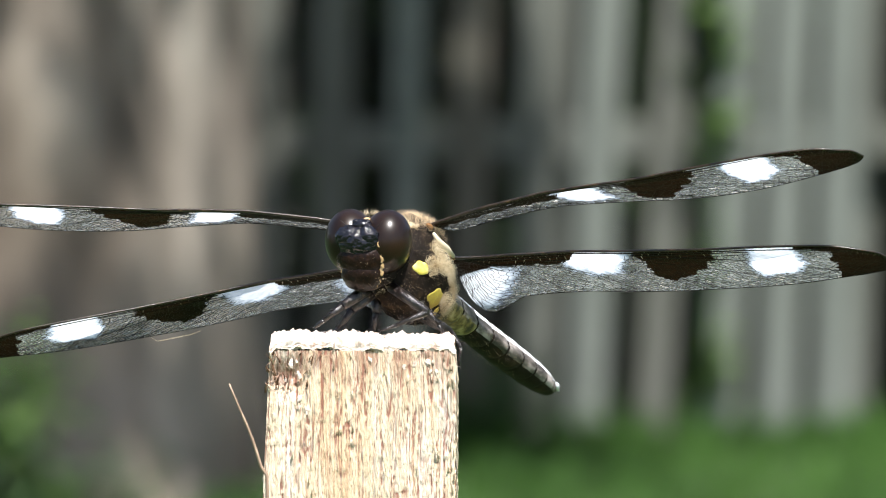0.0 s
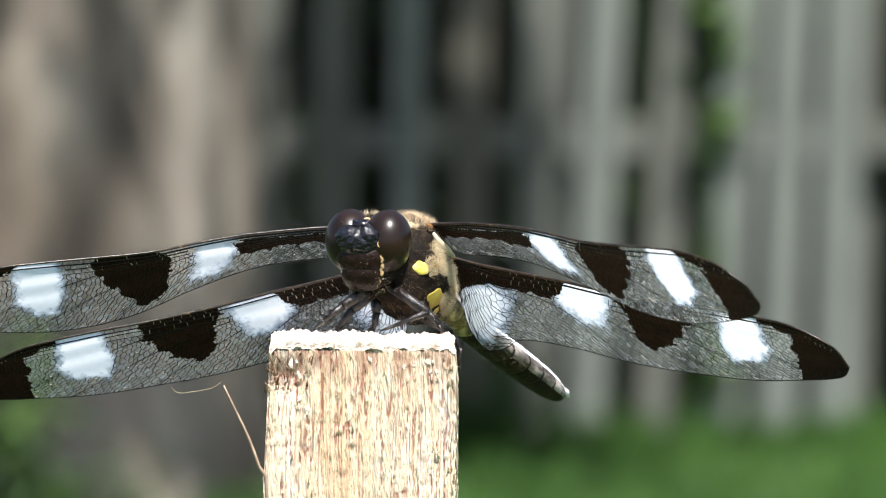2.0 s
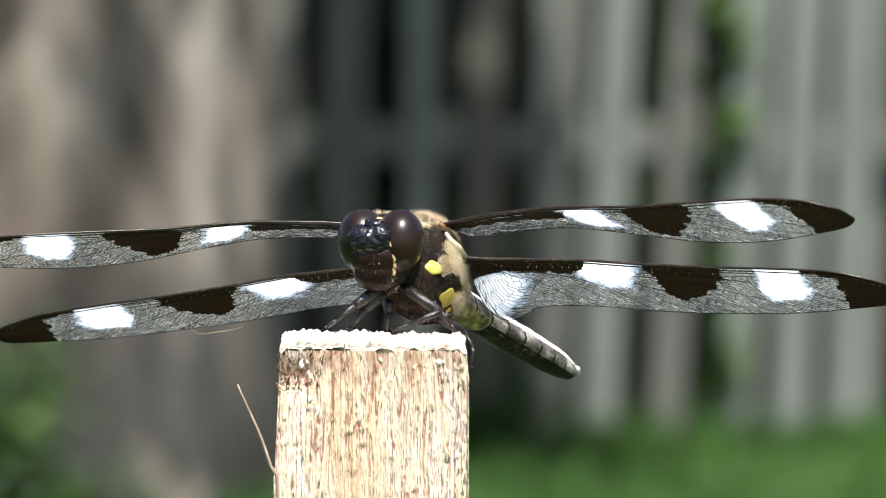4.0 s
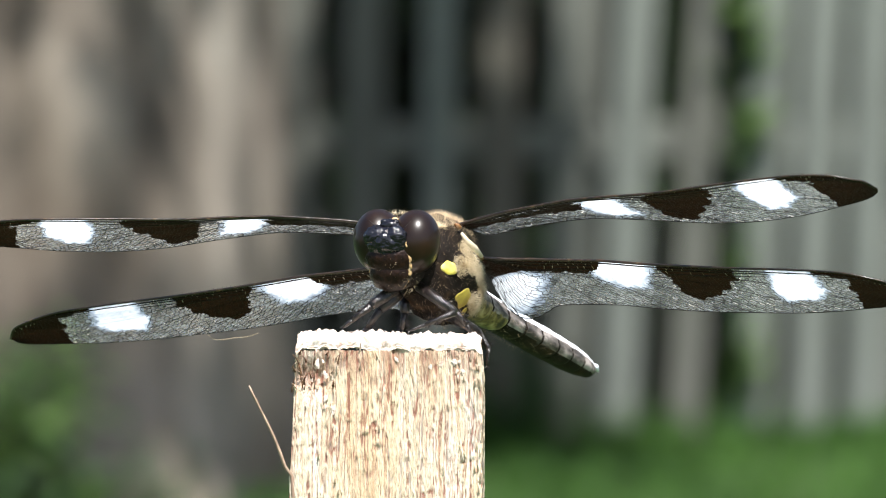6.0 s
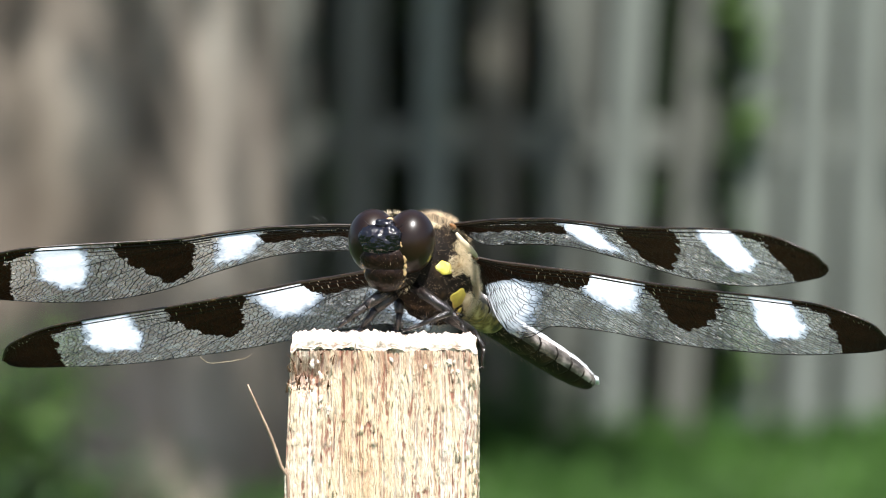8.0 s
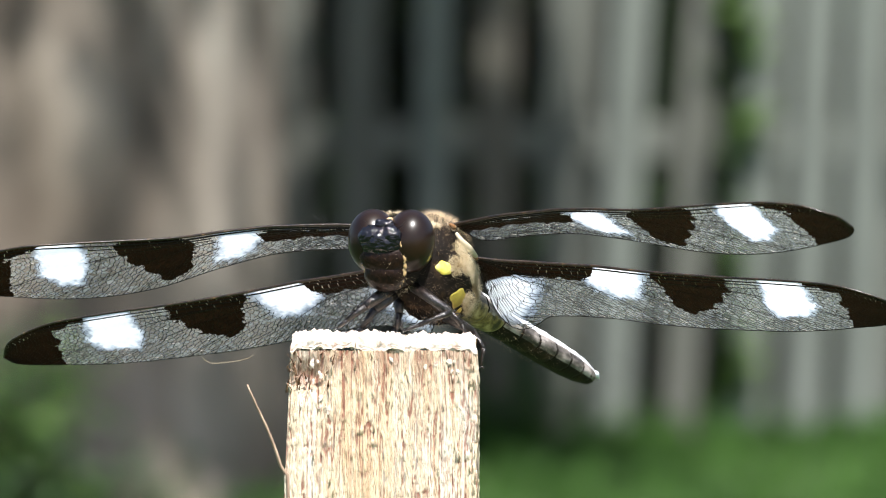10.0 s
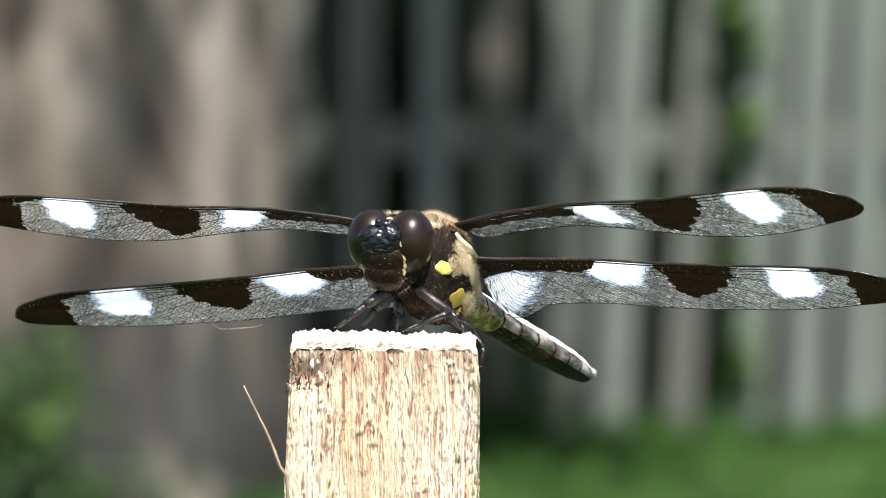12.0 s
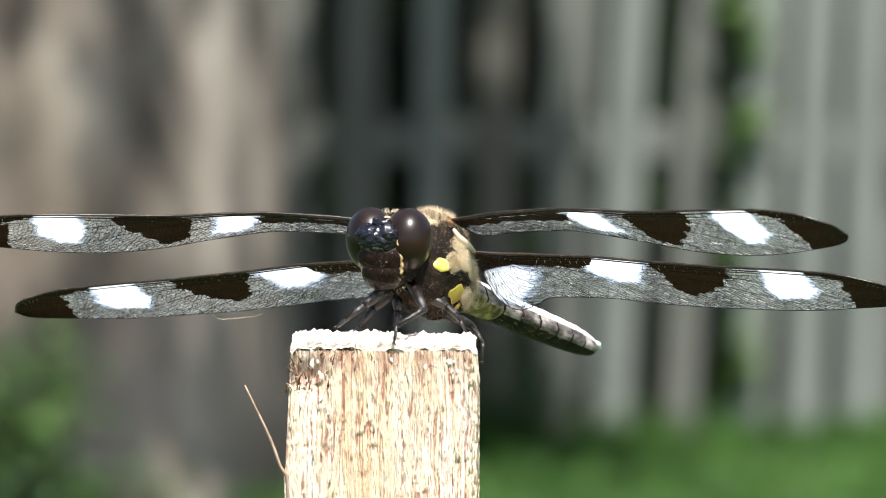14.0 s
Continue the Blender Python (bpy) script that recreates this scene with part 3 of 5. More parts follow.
def build_stake():
    stake = tagged(new("wooden_stake"), "pale rough-sawn square wooden stake with a crushed top", "stake")
    stake.location = (STAKE_X, 0, 0)
    bm = bmesh.new()
    half = STAKE_W / 2
    levels = [-0.05, 0.4, 0.8, 1.0, 1.12, 1.18, 1.205] + [STAKE_TOP - 0.024 + 0.00008 * k for k in range(301)]
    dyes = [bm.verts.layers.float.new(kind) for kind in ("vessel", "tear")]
    corners = ((-1, -1, 1, -1, 360), (1, -1, 1, 1, 30), (1, 1, -1, 1, 20), (-1, 1, -1, -1, 30))
    rings = []
    for z in levels:
        ring = []
        drop = STAKE_TOP - z
        for face, (sx, sy, ex, ey, n) in enumerate(corners):
            for k in range(n):
                f = k / n
                x, y = (sx + (ex - sx) * f) * half, (sy + (ey - sy) * f) * half
                along = x if face in (0, 2) else y
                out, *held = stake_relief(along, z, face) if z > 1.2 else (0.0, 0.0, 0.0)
                # rounded long edges, a slight taper, and the bite out of one upper corner
                round_off = max(0.0, abs(f - 0.5) - 0.47) * 0.004
                out -= round_off
                bite = math.exp(-((x + half * 0.82) / 0.0018) ** 2 - ((drop - 0.0030) / 0.0014) ** 2)
                if face == 0:
                    out -= 0.0007 * bite
                nx, ny = ((0, -1), (1, 0), (0, 1), (-1, 0))[face]
                taper = 0.94 + 0.075 * min(drop, 0.0145) / 0.0145 if x < 0 else 0.975 + 0.025 * min(drop, 0.004) / 0.004
                corner = bm.verts.new((x * taper + nx * out, y + ny * out, min(z, STAKE_TOP - 0.0004 - 0.14 * (y + half))))
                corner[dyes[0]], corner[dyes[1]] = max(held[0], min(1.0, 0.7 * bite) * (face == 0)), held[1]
                ring.append(corner)
        rings.append(ring)
    m = len(rings[0])
    for a, b in zip(rings, rings[1:]):
        for k in range(m):
            bm.faces.new((a[k], a[(k + 1) % m], b[(k + 1) % m], b[k]))
    bm.faces.new(rings[-1])
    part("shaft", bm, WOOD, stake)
    # crushed fibres along the top
    rng = random.Random(12)
    bm = bmesh.new()
    nx, ny = 260, 110
    profile = spline([(0.0001, -0.0007), (0.00004, -0.0004), (0.00004, -0.0001), (0.0002, 0.0002), (0.0007, 0.0005), (0.0014, 0.0005), (0.006, 0.0), (STAKE_W, -0.0015)], 400)
    stops = [profile[int(400 * f)] for f in (np.linspace(0, 1, ny + 1) ** 1.9)]
    grid = []
    for i in range(nx + 1):
        x = (2 * i / nx - 1) * half * 1.003
        row = []
        for j, (py, pz) in enumerate(stops):
            q = Vector((x * 1000, py * 1000, pz * 1000))
            lump = 1 - min(1.0, noise.voronoi(q * 1.25 + Vector((3, 5, 1)))[0][0] * 1.15)
            small = 1 - min(1.0, noise.voronoi(q * 3.6)[0][0] * 1.2)
            up = 0.0006 * lump + 0.0002 * small + 0.0005 * noise.noise(q * 0.5)
            if j < 6:
                up *= j / 6 * (1.0 if j else 0)
                pz += (0.0009 * noise.noise(Vector((x * 900, 7, 1))) + 0.0005 * noise.noise(Vector((x * 3100, 3, 1))) + 0.0002) * (1 - j / 6)
                py += 0.00025 * (1 - j / 6)
            edge = max(0.0, abs(x) / half - 0.93) * 0.007
            lean = 0.35 if py < 0.0006 else 0.0
            row.append(bm.verts.new((x * (0.945 if x < 0 else 0.98) * (1 - 0.025 * max(0.0, pz) / 0.0005), -half + py - up * lean, STAKE_TOP + pz + up * (1.05 - lean * 0.7) - edge + (0.0002 if x < 0 else 0))))
        grid.append(row)
    for a, b in zip(grid, grid[1:]):
        for j in range(ny):
            bm.faces.new((a[j], b[j], b[j + 1], a[j + 1]))
    tagged(part("crushed_top", bm, END_WOOD, stake, "pale crushed wood fibres"), kind="stuff")
    # torn slivers that lie along the grain and stand a little off the front face
    for k in range(72):
        bm = bmesh.new()
        x = rng.uniform(-half, half) * 0.98
        z = STAKE_TOP - (rng.uniform(0.0006, 0.004) if rng.random() < 0.35 else rng.uniform(0.001, 0.020))
        if k < 26:
            x, z = -half + abs(rng.gauss(0, 0.0022)), STAKE_TOP - rng.uniform(0.0008, 0.0046)
        elif k < 44:
            x = rng.choice((-1, 1)) * half * rng.uniform(0.9, 0.96)
        tall = rng.uniform(0.0005, 0.0014)
        dx = rng.uniform(-0.0003, 0.0003) if k >= 26 else rng.uniform(-0.0007, 0.0007)
        y = -half - 0.0001
        w = rng.uniform(0.00006, 0.00015)
        verts = []
        for f, off in ((0, 0.0002), (0.35, -0.00008), (0.7, -0.00016), (1, -rng.uniform(0.0001, 0.0004))):
            c = Vector((x + dx * f * f, y + off, z + tall * f))
            e = w * (1 - 0.7 * f)
            verts.append([bm.verts.new(c + Vector(q)) for q in ((-e, 0, 0), (0, -e * 0.5, 0), (e, 0, 0), (0, e * 0.4, 0))])
        for a, b in zip(verts, verts[1:]):
            for q in range(4):
                bm.faces.new((a[q], a[(q + 1) % 4], b[(q + 1) % 4], b[q]))
        bm.faces.new(verts[-1])
        part("splinter", bm, (ROTTEN if k % 3 else STALK) if k < 26 else WOOD, stake)
    # pale chips that cling to the upper front
    for k in range(16):
        bm = bmesh.new()
        x = rng.uniform(-half, half) * 0.95
        z = STAKE_TOP - 0.0012 - abs(rng.gauss(0, 0.0024))
        size = rng.uniform(0.00012, 0.00026)
        if k < 3:
            x, z, size = -half + rng.uniform(0.0003, 0.0045), STAKE_TOP - rng.uniform(0.0012, 0.0045), rng.uniform(0.00012, 0.00024)
        bmesh.ops.create_icosphere(bm, subdivisions=2, radius=1)
        turn = Matrix.Rotation(rng.uniform(-0.6, 0.6), 3, "Y")
        for v in bm.verts:
            q = v.co * (1 + 0.9 * noise.noise(v.co * 1.8 + Vector((k * 3.1, 0, 0))))
            v.co = turn @ Vector((q.x * size, q.y * size * 0.28, q.z * size * 1.7)) + Vector((x, -half - 0.00005, z))
        part("wood_chip", bm, END_WOOD, stake, smooth=False)
    return stake


def build_stalk():
    """A thin dry stalk that leans away from the stake; its pivot is low on the stake's edge."""
    bm = bmesh.new()
    pts = spline([(0, 0, -0.030), (0.0002, 0, 0.0), (-0.0004, 0, 0.0035), (-0.0016, 0, 0.0070), (-0.0030, 0, 0.0100), (-0.0039, 0, 0.0120)], 30)
    tube(bm, [tuple(p) for p in pts], [(0.00008 + 0.00010 * max(0, math.sin(math.pi * min(1, max(0, (i - 16) / 14))))) for i in range(31)], 6)
    tube(bm, [(-0.0031, 0.0001, 0.0103), (-0.0036, 0.0001, 0.0112), (-0.0037, 0.0001, 0.0116)], [0.00016, 0.00012, 0.00004], 6)
    return tagged(new("dry_stalk", finish(bm, "dry_stalk", STALK)), "thin dry brown stalk leaning from the stake", "stalk")


# ---- the dragonfly ----
MM = 0.001
FORE_LEAD = [(0, 0), (5, 0.3), (10, 0.4), (16, 0.35), (21, 0.1), (26.5, 0.5), (32, 1.1), (36, 1.4), (39, 0.9), (41.6, -0.1), (43.3, -1.8), (43.9, -3.7)]
FORE_TRAIL = [(0, 0.0), (0.2, -2.0), (1.5, -3.7), (4.5, -3.86), (9, -3.96), (13.5, -4.73), (18, -5.98), (21, -7.14), (24, -8.01), (28, -8.49), (32, -8.3), (36, -7.53), (39.5, -6.56), (42.2, -5.6), (43.5, -4.6), (43.9, -3.7)]
HIND_LEAD = [(0, 0), (3, -0.5), (8, -0.9), (13, -1.1), (18.5, -1.15), (25, -0.7), (30, -0.2), (35, 0.1), (38, 0.0), (40.6, -0.7), (42.7, -2.1), (43.7, -4.1)]
HIND_LOBE = [(0, 0), (-0.5, -2.5), (-0.5, -6.0), (-0.1, -8.8), (0.8, -11.1), (2.0, -12.0), (3.4, -11.5)]
HIND_TRAIL = [(3.4, -11.5), (4.9, -10.37), (8, -10.08), (12, -10.27), (16, -10.46), (20.5, -10.37), (25, -9.89), (30, -9.22), (34, -8.35), (38, -7.2), (40.8, -6.34), (42.9, -5.4), (43.7, -4.1)]


def inside(x, y, polygon):
    hit = False
    for (ax, ay), (bx, by) in zip(polygon, polygon[1:] + polygon[:1]):
        if (ay > y) != (by > y) and x < (bx - ax) * (y - ay) / (by - ay) + ax:
            hit = not hit
    return hit


FORE_PATCHES = [
    ("basal_streak", "dark brown streak at the wing base", True, [(-1, -0.3), (13.2, -0.35), (12.6, -1.9), (11.3, -2.2), (8.1, -1.5), (-1, -1.8)]),
    ("inner_white_spot", "chalky white spot", False, [(13.4, 2), (17.0, 2), (17.2, -0.9), (17.2, -3.0), (17.8, -4.6), (15.6, -4.5), (13.9, -3.3), (12.8, -1.6)]),
    ("middle_dark_spot", "blackish brown spot at mid wing", True, [(19.4, -0.8), (22.5, 2), (27.6, 2), (27.0, -2.1), (24.6, -4.8), (22.8, -7.0), (20.4, -6.0), (19.8, -3.6)]),
    ("outer_white_spot", "chalky white spot", False, [(30.6, 3), (35.2, 3), (35.2, -0.2), (35.0, -2.2), (35.4, -3.9), (33.3, -5.7), (31.2, -5.9), (30.4, -3.8), (30.4, -1.2)]),
    ("wing_tip_spot", "blackish brown wing tip", True, [(35.2, 3), (46, 3), (46, -10), (38.2, -10), (38.4, -4.5), (37.9, -2.5), (38.2, -0.4), (35.2, 0.7)]),
]
HIND_PATCHES = [
    ("basal_streak", "dark brown streak at the wing base", True, [(-1, 0.6), (12.0, -0.8), (11.3, -3.1), (9.5, -3.8), (7.3, -3.5), (5.1, -3.2), (3.3, -3.0), (-0.7, -4.4), (-1.6, -3.8)]),
    ("basal_white_spot", "chalky white patch beside the body", False, [(-1.6, -4.2), (3.3, -3.2), (5.2, -4.4), (4.6, -6.4), (3.4, -8.8), (1.8, -10.4), (-2.2, -10.0), (-2.4, -7.0)]),
    ("inner_white_spot", "chalky white spot", False, [(12.0, 1), (17.4, 1), (17.0, -2.0), (16.1, -4.3), (15.4, -6.2), (13.1, -6.5), (11.2, -5.3), (10.4, -4.0)]),
    ("middle_dark_spot", "blackish brown spot at mid wing", True, [(17.5, -2.0), (19, 1), (26.0, 1), (25.9, -2.7), (25.0, -4.4), (23.4, -6.5), (20.6, -8.0), (18.8, -6.6), (18.9, -3.8)]),
    ("outer_white_spot", "chalky white spot", False, [(29.8, 2), (34.4, 2), (34.4, -2.4), (34.9, -4.3), (33.9, -5.7), (30.1, -6.9), (29.2, -4.8), (29.5, -2.4)]),
    ("wing_tip_spot", "blackish brown wing tip", True, [(34.4, 2), (46, 2), (46, -12), (37.6, -12), (38.0, -4.3), (37.5, -3.1), (38.0, -1.3), (34.4, -0.5)]),
]


def bend(x, y):
    """How far the wing blade arches off its plane, in millimetres: highest a quarter out, with pleats behind the leading edge."""
    arch = float(np.interp(x, [0, 5, 12, 20, 27, 35, 40, 44], [0.0, 0.5, 0.85, 0.65, 0.4, 0.1, -0.02, -0.1]))
    arch -= 1.6 * min(max((3 - x) / 4, 0), 1) * min(max((-y - 5) / 8, 0), 1)
    return arch + 0.07 * math.sin(y * 2.4) * math.exp(-abs(y) / 4) + 0.04 * (min(y + 4, 0))


# how far the bloom of each white spot takes to thin out, in millimetres
SOFT = {"basal_white_spot": 1.5, "inner_white_spot": 1.1, "outer_white_spot": 0.75}


def within(xs, ys, polygon):
    """How deep places lie inside a polygon, in its own units; negative outside."""
    best, hit = np.full(xs.shape, 1e9), np.zeros(xs.shape, bool)
    for (ax, ay), (bx, by) in zip(polygon, polygon[1:] + polygon[:1]):
        dx, dy = bx - ax, by - ay
        f = np.clip(((xs - ax) * dx + (ys - ay) * dy) / (dx * dx + dy * dy), 0, 1)
        best = np.minimum(best, np.hypot(xs - ax - f * dx, ys - ay - f * dy))
        if dy:
            hit ^= ((ay > ys) != (by > ys)) & (xs < dx * (ys - ay) / dy + ax)
    return np.where(hit, best, -best)


def build_wing(name, label, lead, trail, lobe, patches, side, parent):
    """A wing with its root at the origin; side is 1 for the insect's right and -1 for its left."""
    nu, nv = 330, 70
    a = spline(lead, nu)
    if lobe:
        k0 = 42
        b = spline(lobe, k0) + spline(trail, nu - k0)[1:]
    else:
        b = spline(trail, nu)
    rng = random.Random(len(patches))

    def spot(s, v):
        k = s * nu
        i = min(int(k), nu - 1)
        f = k - i
        return (a[i] * (1 - f) + a[i + 1] * f) * (1 - v) + (b[i] * (1 - f) + b[i + 1] * f) * v

    def place(p, lift=0.0):
        return Vector((side * p[0] * MM, p[1] * MM, (bend(p[0], p[1]) + lift) * MM))

    # corners of the sheet, and where each falls in the pattern, whose edges wander from cell to cell
    share = np.arange(nv + 1)[None, :, None] / nv
    sheet = np.array(a)[:, None, :] * (1 - share) + np.array(b)[:, None, :] * share
    drift = np.zeros_like(sheet)
    for i in range(nu + 1):
        for j in range(nv + 1):
            w = Vector((sheet[i, j, 0] * 1.1, sheet[i, j, 1] * 1.1, 7.0))
            for n in (0, 1):
                off = Vector((9, 4, 2)) * n
                drift[i, j, n] = 0.5 * noise.noise(w + off) + 0.35 * noise.noise(w * 2.7 + off) + 0.16 * noise.noise(w * 6.0 + off)
    at = sheet + drift
    middle = (at[:-1, :-1] + at[1:, :-1] + at[1:, 1:] + at[:-1, 1:]) / 4
    which = np.zeros((nu, nv), int)
    for wanted in (True, False):
        for k, (pname, _, dark, polygon) in enumerate(patches):
            if dark == wanted:
                which[(which == 0) & (within(middle[..., 0], middle[..., 1], polygon) > (0 if dark else -SOFT[pname]))] = k + 1

    def piece(pname, k, mat, owner, plabel):
        """The faces of one region as a mesh of its own."""
        cells = [(i, j) for i, j in zip(*np.nonzero(which == k))]
        number, verts, faces = {}, [], []
        for i, j in cells:
            quad = []
            for key in ((i, j), (i + 1, j), (i + 1, j + 1), (i, j + 1)):
                if key not in number:
                    number[key] = len(verts)
                    verts.append(tuple(place(sheet[key])))
                quad.append(number[key])
            faces.append(quad if side < 0 else quad[::-1])
        mesh = bpy.data.meshes.new(pname)
        mesh.from_pydata(verts, [], faces)
        mesh.polygons.foreach_set("use_smooth", [True] * len(faces))
        mesh.materials.append(mat)
        if mat is POWDERED:
            here = np.array([at[key] for key in number])
            depth = within(here[:, 0], here[:, 1], patches[k - 1][3])
            mesh.attributes.new("bloom", "FLOAT", "POINT").data.foreach_set("value", np.clip(0.5 + 0.5 * depth / SOFT[pname], 0, 1))
        ob = new(pname, mesh)
        ob.parent = owner
        return tagged(ob, plabel)

    wing = piece(name, 0, MEMBRANE, parent, label)
    for k, (pname, plabel, dark, _) in enumerate(patches):
        piece(pname, k + 1, DARK_WING if dark else POWDERED, wing, plabel)
    # the stout leading edge
    bm = bmesh.new()
    tube(bm, [place(p) for p in a], [0.17 * MM * (1 - 0.45 * i / nu) for i in range(nu + 1)], 7)
    for s in np.linspace(0.04, 0.93, 90):
        p = place(spot(s, 0))
        tube(bm, [p, p + Vector((rng.uniform(-0.1, 0.1) * MM, 0.16 * MM, rng.uniform(0.1, 0.3) * MM))], [0.03 * MM, 0.008 * MM], 3)
    part("leading_edge", bm, COSTA, wing, "dark bristly leading edge")
    powder = [patch[3] for patch in patches if patch[0] in ("inner_white_spot", "outer_white_spot")]

    def bare(*ends):
        """Whether a vein between these places lies clear of the white powder."""
        q = sum((Vector(e) for e in ends), Vector()) / len(ends)
        return not any(inside(side * q.x / MM, q.y / MM, polygon) for polygon in powder)

    # net of veins: stout long ones behind the leading edge, a honeycomb of small cells over the rest
    bm = bmesh.new()
    glints = bmesh.new()
    stout = [0.07, 0.13, 0.20]
    for v in stout:
        pts = [place(spot(s, v)) for s in np.linspace(0, 0.985, 90)]
        thick = 0.12 if v < 0.1 else 0.09 if v < 0.15 else 0.06
        run = []
        for i, p in enumerate(pts + [None]):
            if p is not None and (v > 0.1 and bare(p) or v < 0.1):
                run.append((p, thick * MM * (1 - 0.45 * i / 89)))
                continue
            if len(run) > 2:
                tube(bm, [q for q, _ in run], [r for _, r in run], 5)
            run = []
    tube(bm, [place(spot(s, 1.0)) for s in np.linspace(0, 1, 120)], 0.05 * MM, 5)
    for v0, v1 in zip([0.0] + stout, stout):
        s = 0.02
        while s < 0.965:
            s += max(0.6, 1.1 * (v1 - v0) * float(np.linalg.norm(spot(s, 1) - spot(s, 0)))) / 44 * rng.uniform(0.75, 1.25)
            s2 = min(s + rng.uniform(-0.002, 0.006), 0.98)
            if bare(place(spot(s, v0)), place(spot(s2, v1))):
                # some cross veins take the pale glint colour, raised a little
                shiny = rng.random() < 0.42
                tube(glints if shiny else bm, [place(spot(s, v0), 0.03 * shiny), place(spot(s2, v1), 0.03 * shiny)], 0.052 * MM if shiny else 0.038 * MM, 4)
    for s0, s1, v0 in ((0.03, 0.26, 0.24), (0.05, 0.42, 0.23), (0.08, 0.60, 0.22), (0.2, 0.78, 0.21), (0.42, 0.92, 0.20)):
        pts = [place(spot(s0 + (s1 - s0) * f, v0 + (1 - v0) * f ** 2.2)) for f in np.linspace(0, 1, 40)]
        for i in range(39):
            if bare(pts[i], pts[i + 1]):
                tube(bm, pts[i:i + 2], 0.058 * MM * (1 - 0.4 * i / 39), 4)
    # arched rows of small cells that run out to the hind margin
    rows, arcs, sweep = (19, 112, 0.11) if lobe else (16, 112, 0.10)

    def node(k, j):
        """Corner k of arc j, and whether it lies on the wing."""
        f = k / rows
        rnd = Vector((j * 3.7, k * 5.3, len(patches)))
        s = -sweep + (1 + sweep) * j / arcs + sweep * f ** 1.8
        s += ((0.20 if (j + k) % 2 == 0 else -0.20) + 0.42 * noise.noise(rnd) + 0.6 * noise.noise(Vector((j * 0.3, k * 0.4, 4)))) * (1 + sweep) / arcs
        if 0 < k < rows:
            f += (0.35 * noise.noise(rnd + Vector((8, 1, 3))) + 0.5 * noise.noise(Vector((j * 0.16, k * 0.5, 9)))) / rows
        return place(spot(min(max(s, 0), 1), 0.20 + 0.80 * f)), 0.012 < s < 0.985

    net = [[node(k, j) for j in range(arcs + 1)] for k in range(rows + 1)]
    for k in range(rows + 1):
        for j in range(arcs + 1):
            p, on = net[k][j]
            for q, ok, thick in ((net[k + 1][j] if k < rows else (p, False)) + (0.052 if j % 5 == 0 else 0.038,),
                                 (net[k][j + 1] if j < arcs and (j + k) % 2 == 0 and 0 < k < rows else (p, False)) + (0.029,)):
                if on and ok and bare(p, q):
                    tube(bm, [p, q], thick * MM, 3)
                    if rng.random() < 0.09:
                        # the lit shoulder of a vein, painted as a thin pale tube
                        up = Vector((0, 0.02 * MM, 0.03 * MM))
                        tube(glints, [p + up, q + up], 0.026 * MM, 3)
    tagged(part("vein_glints", glints, GLINT, wing, "short pale cross veins and painted vein glints"), kind="stuff")
    tagged(part("vein_net", bm, VEIN, wing, "dark net of fine veins"), kind="stuff")
    return wing


def hairs(bm, points, length, thick, rng, way=None):
    """Fine tapering hairs at (place, normal) pairs."""
    for p, n in points:
        d = (n + Vector((rng.gauss(0, 0.35), rng.gauss(0, 0.35), rng.gauss(0, 0.35))) + (way or Vector())).normalized()
        side = d.orthogonal().normalized() * thick
        up = d.cross(side)
        tip = bm.verts.new(p + d * length * rng.uniform(0.5, 1.2))
        base = [bm.verts.new(p + side * math.cos(a) + up * math.sin(a)) for a in (0, 2.1, 4.2)]
        for k in range(3):
            bm.faces.new((base[k], base[(k + 1) % 3], tip))


def on_ellipsoid(centre, radii, rng, test):
    while True:
        v = Vector((rng.gauss(0, 1), rng.gauss(0, 1), rng.gauss(0, 1))).normalized()
        p = Vector([centre[k] + radii[k] * v[k] for k in range(3)])
        n = Vector([v[k] / radii[k] for k in range(3)]).normalized()
        if test(p):
            return p * MM, n


FLY = pose(-0.0006, 0.001, PERCH - 0.0014, 28, 0, 152)


def from_view(px, py, depth):
    """A place in the dragonfly's own space from millimetres right of, below and behind the middle of the view."""
    z = -py - depth * 0.087
    return FLY.inverted() @ Vector((px * MM, depth * MM, PERCH + z * MM))


THORAX_C, THORAX_R = (0, 0, -0.6), (3.9, 5.4, 5.2)
HIND_C, HIND_R = (0, -3.1, -1.7), (3.55, 2.8, 3.5)


# pale bands on each side of the thorax: along the shoulder and down the flank, and low behind the legs
BAND_LINES = (
    ([(0.0, 3.3, 3.5), (0.71, 3.92, 2.85), (1.53, 3.99, 2.24)], 0.45),
    ([(0, 2.0, 4.3), (1.61, 2.2, 3.64), (2.1, 1.1, 3.6)], 0.15),
    ([(3.55, 1.54, 0.97), (3.83, 0.43, 0.26), (3.89, 0.3, -0.66)], 0.5),
    ([(3.62, 1.97, -1.04), (3.85, 0.6, -0.3), (3.6, -2.36, -0.4), (3.5, -4.0, -1.4), (3.3, -4.4, -2.6)], 0.6),
    ([(3.3, -2.6, -3.0), (3.2, -4.0, -3.4)], 0.5),
)


def fur_depth(p):
    """How far inside a fur band a place on the thorax lies, in millimetres."""
    w = 0.35 * noise.noise(Vector(p) * 0.9) + 0.35 * noise.noise(Vector(p) * 2.6)
    q = Vector((abs(p[0]), p[1], p[2]))
    best = -9.0
    for line, reach in BAND_LINES:
        for a, b in zip(line, line[1:]):
            a, b = Vector(a), Vector(b)
            f = min(max((q - a).dot(b - a) / (b - a).length_squared, 0), 1)
            best = max(best, reach + w - (q - a - (b - a) * f).length)
    return best


def furry(p, spread=0.0):
    """Where the thorax wears pale fur."""
    return fur_depth(p) > -spread


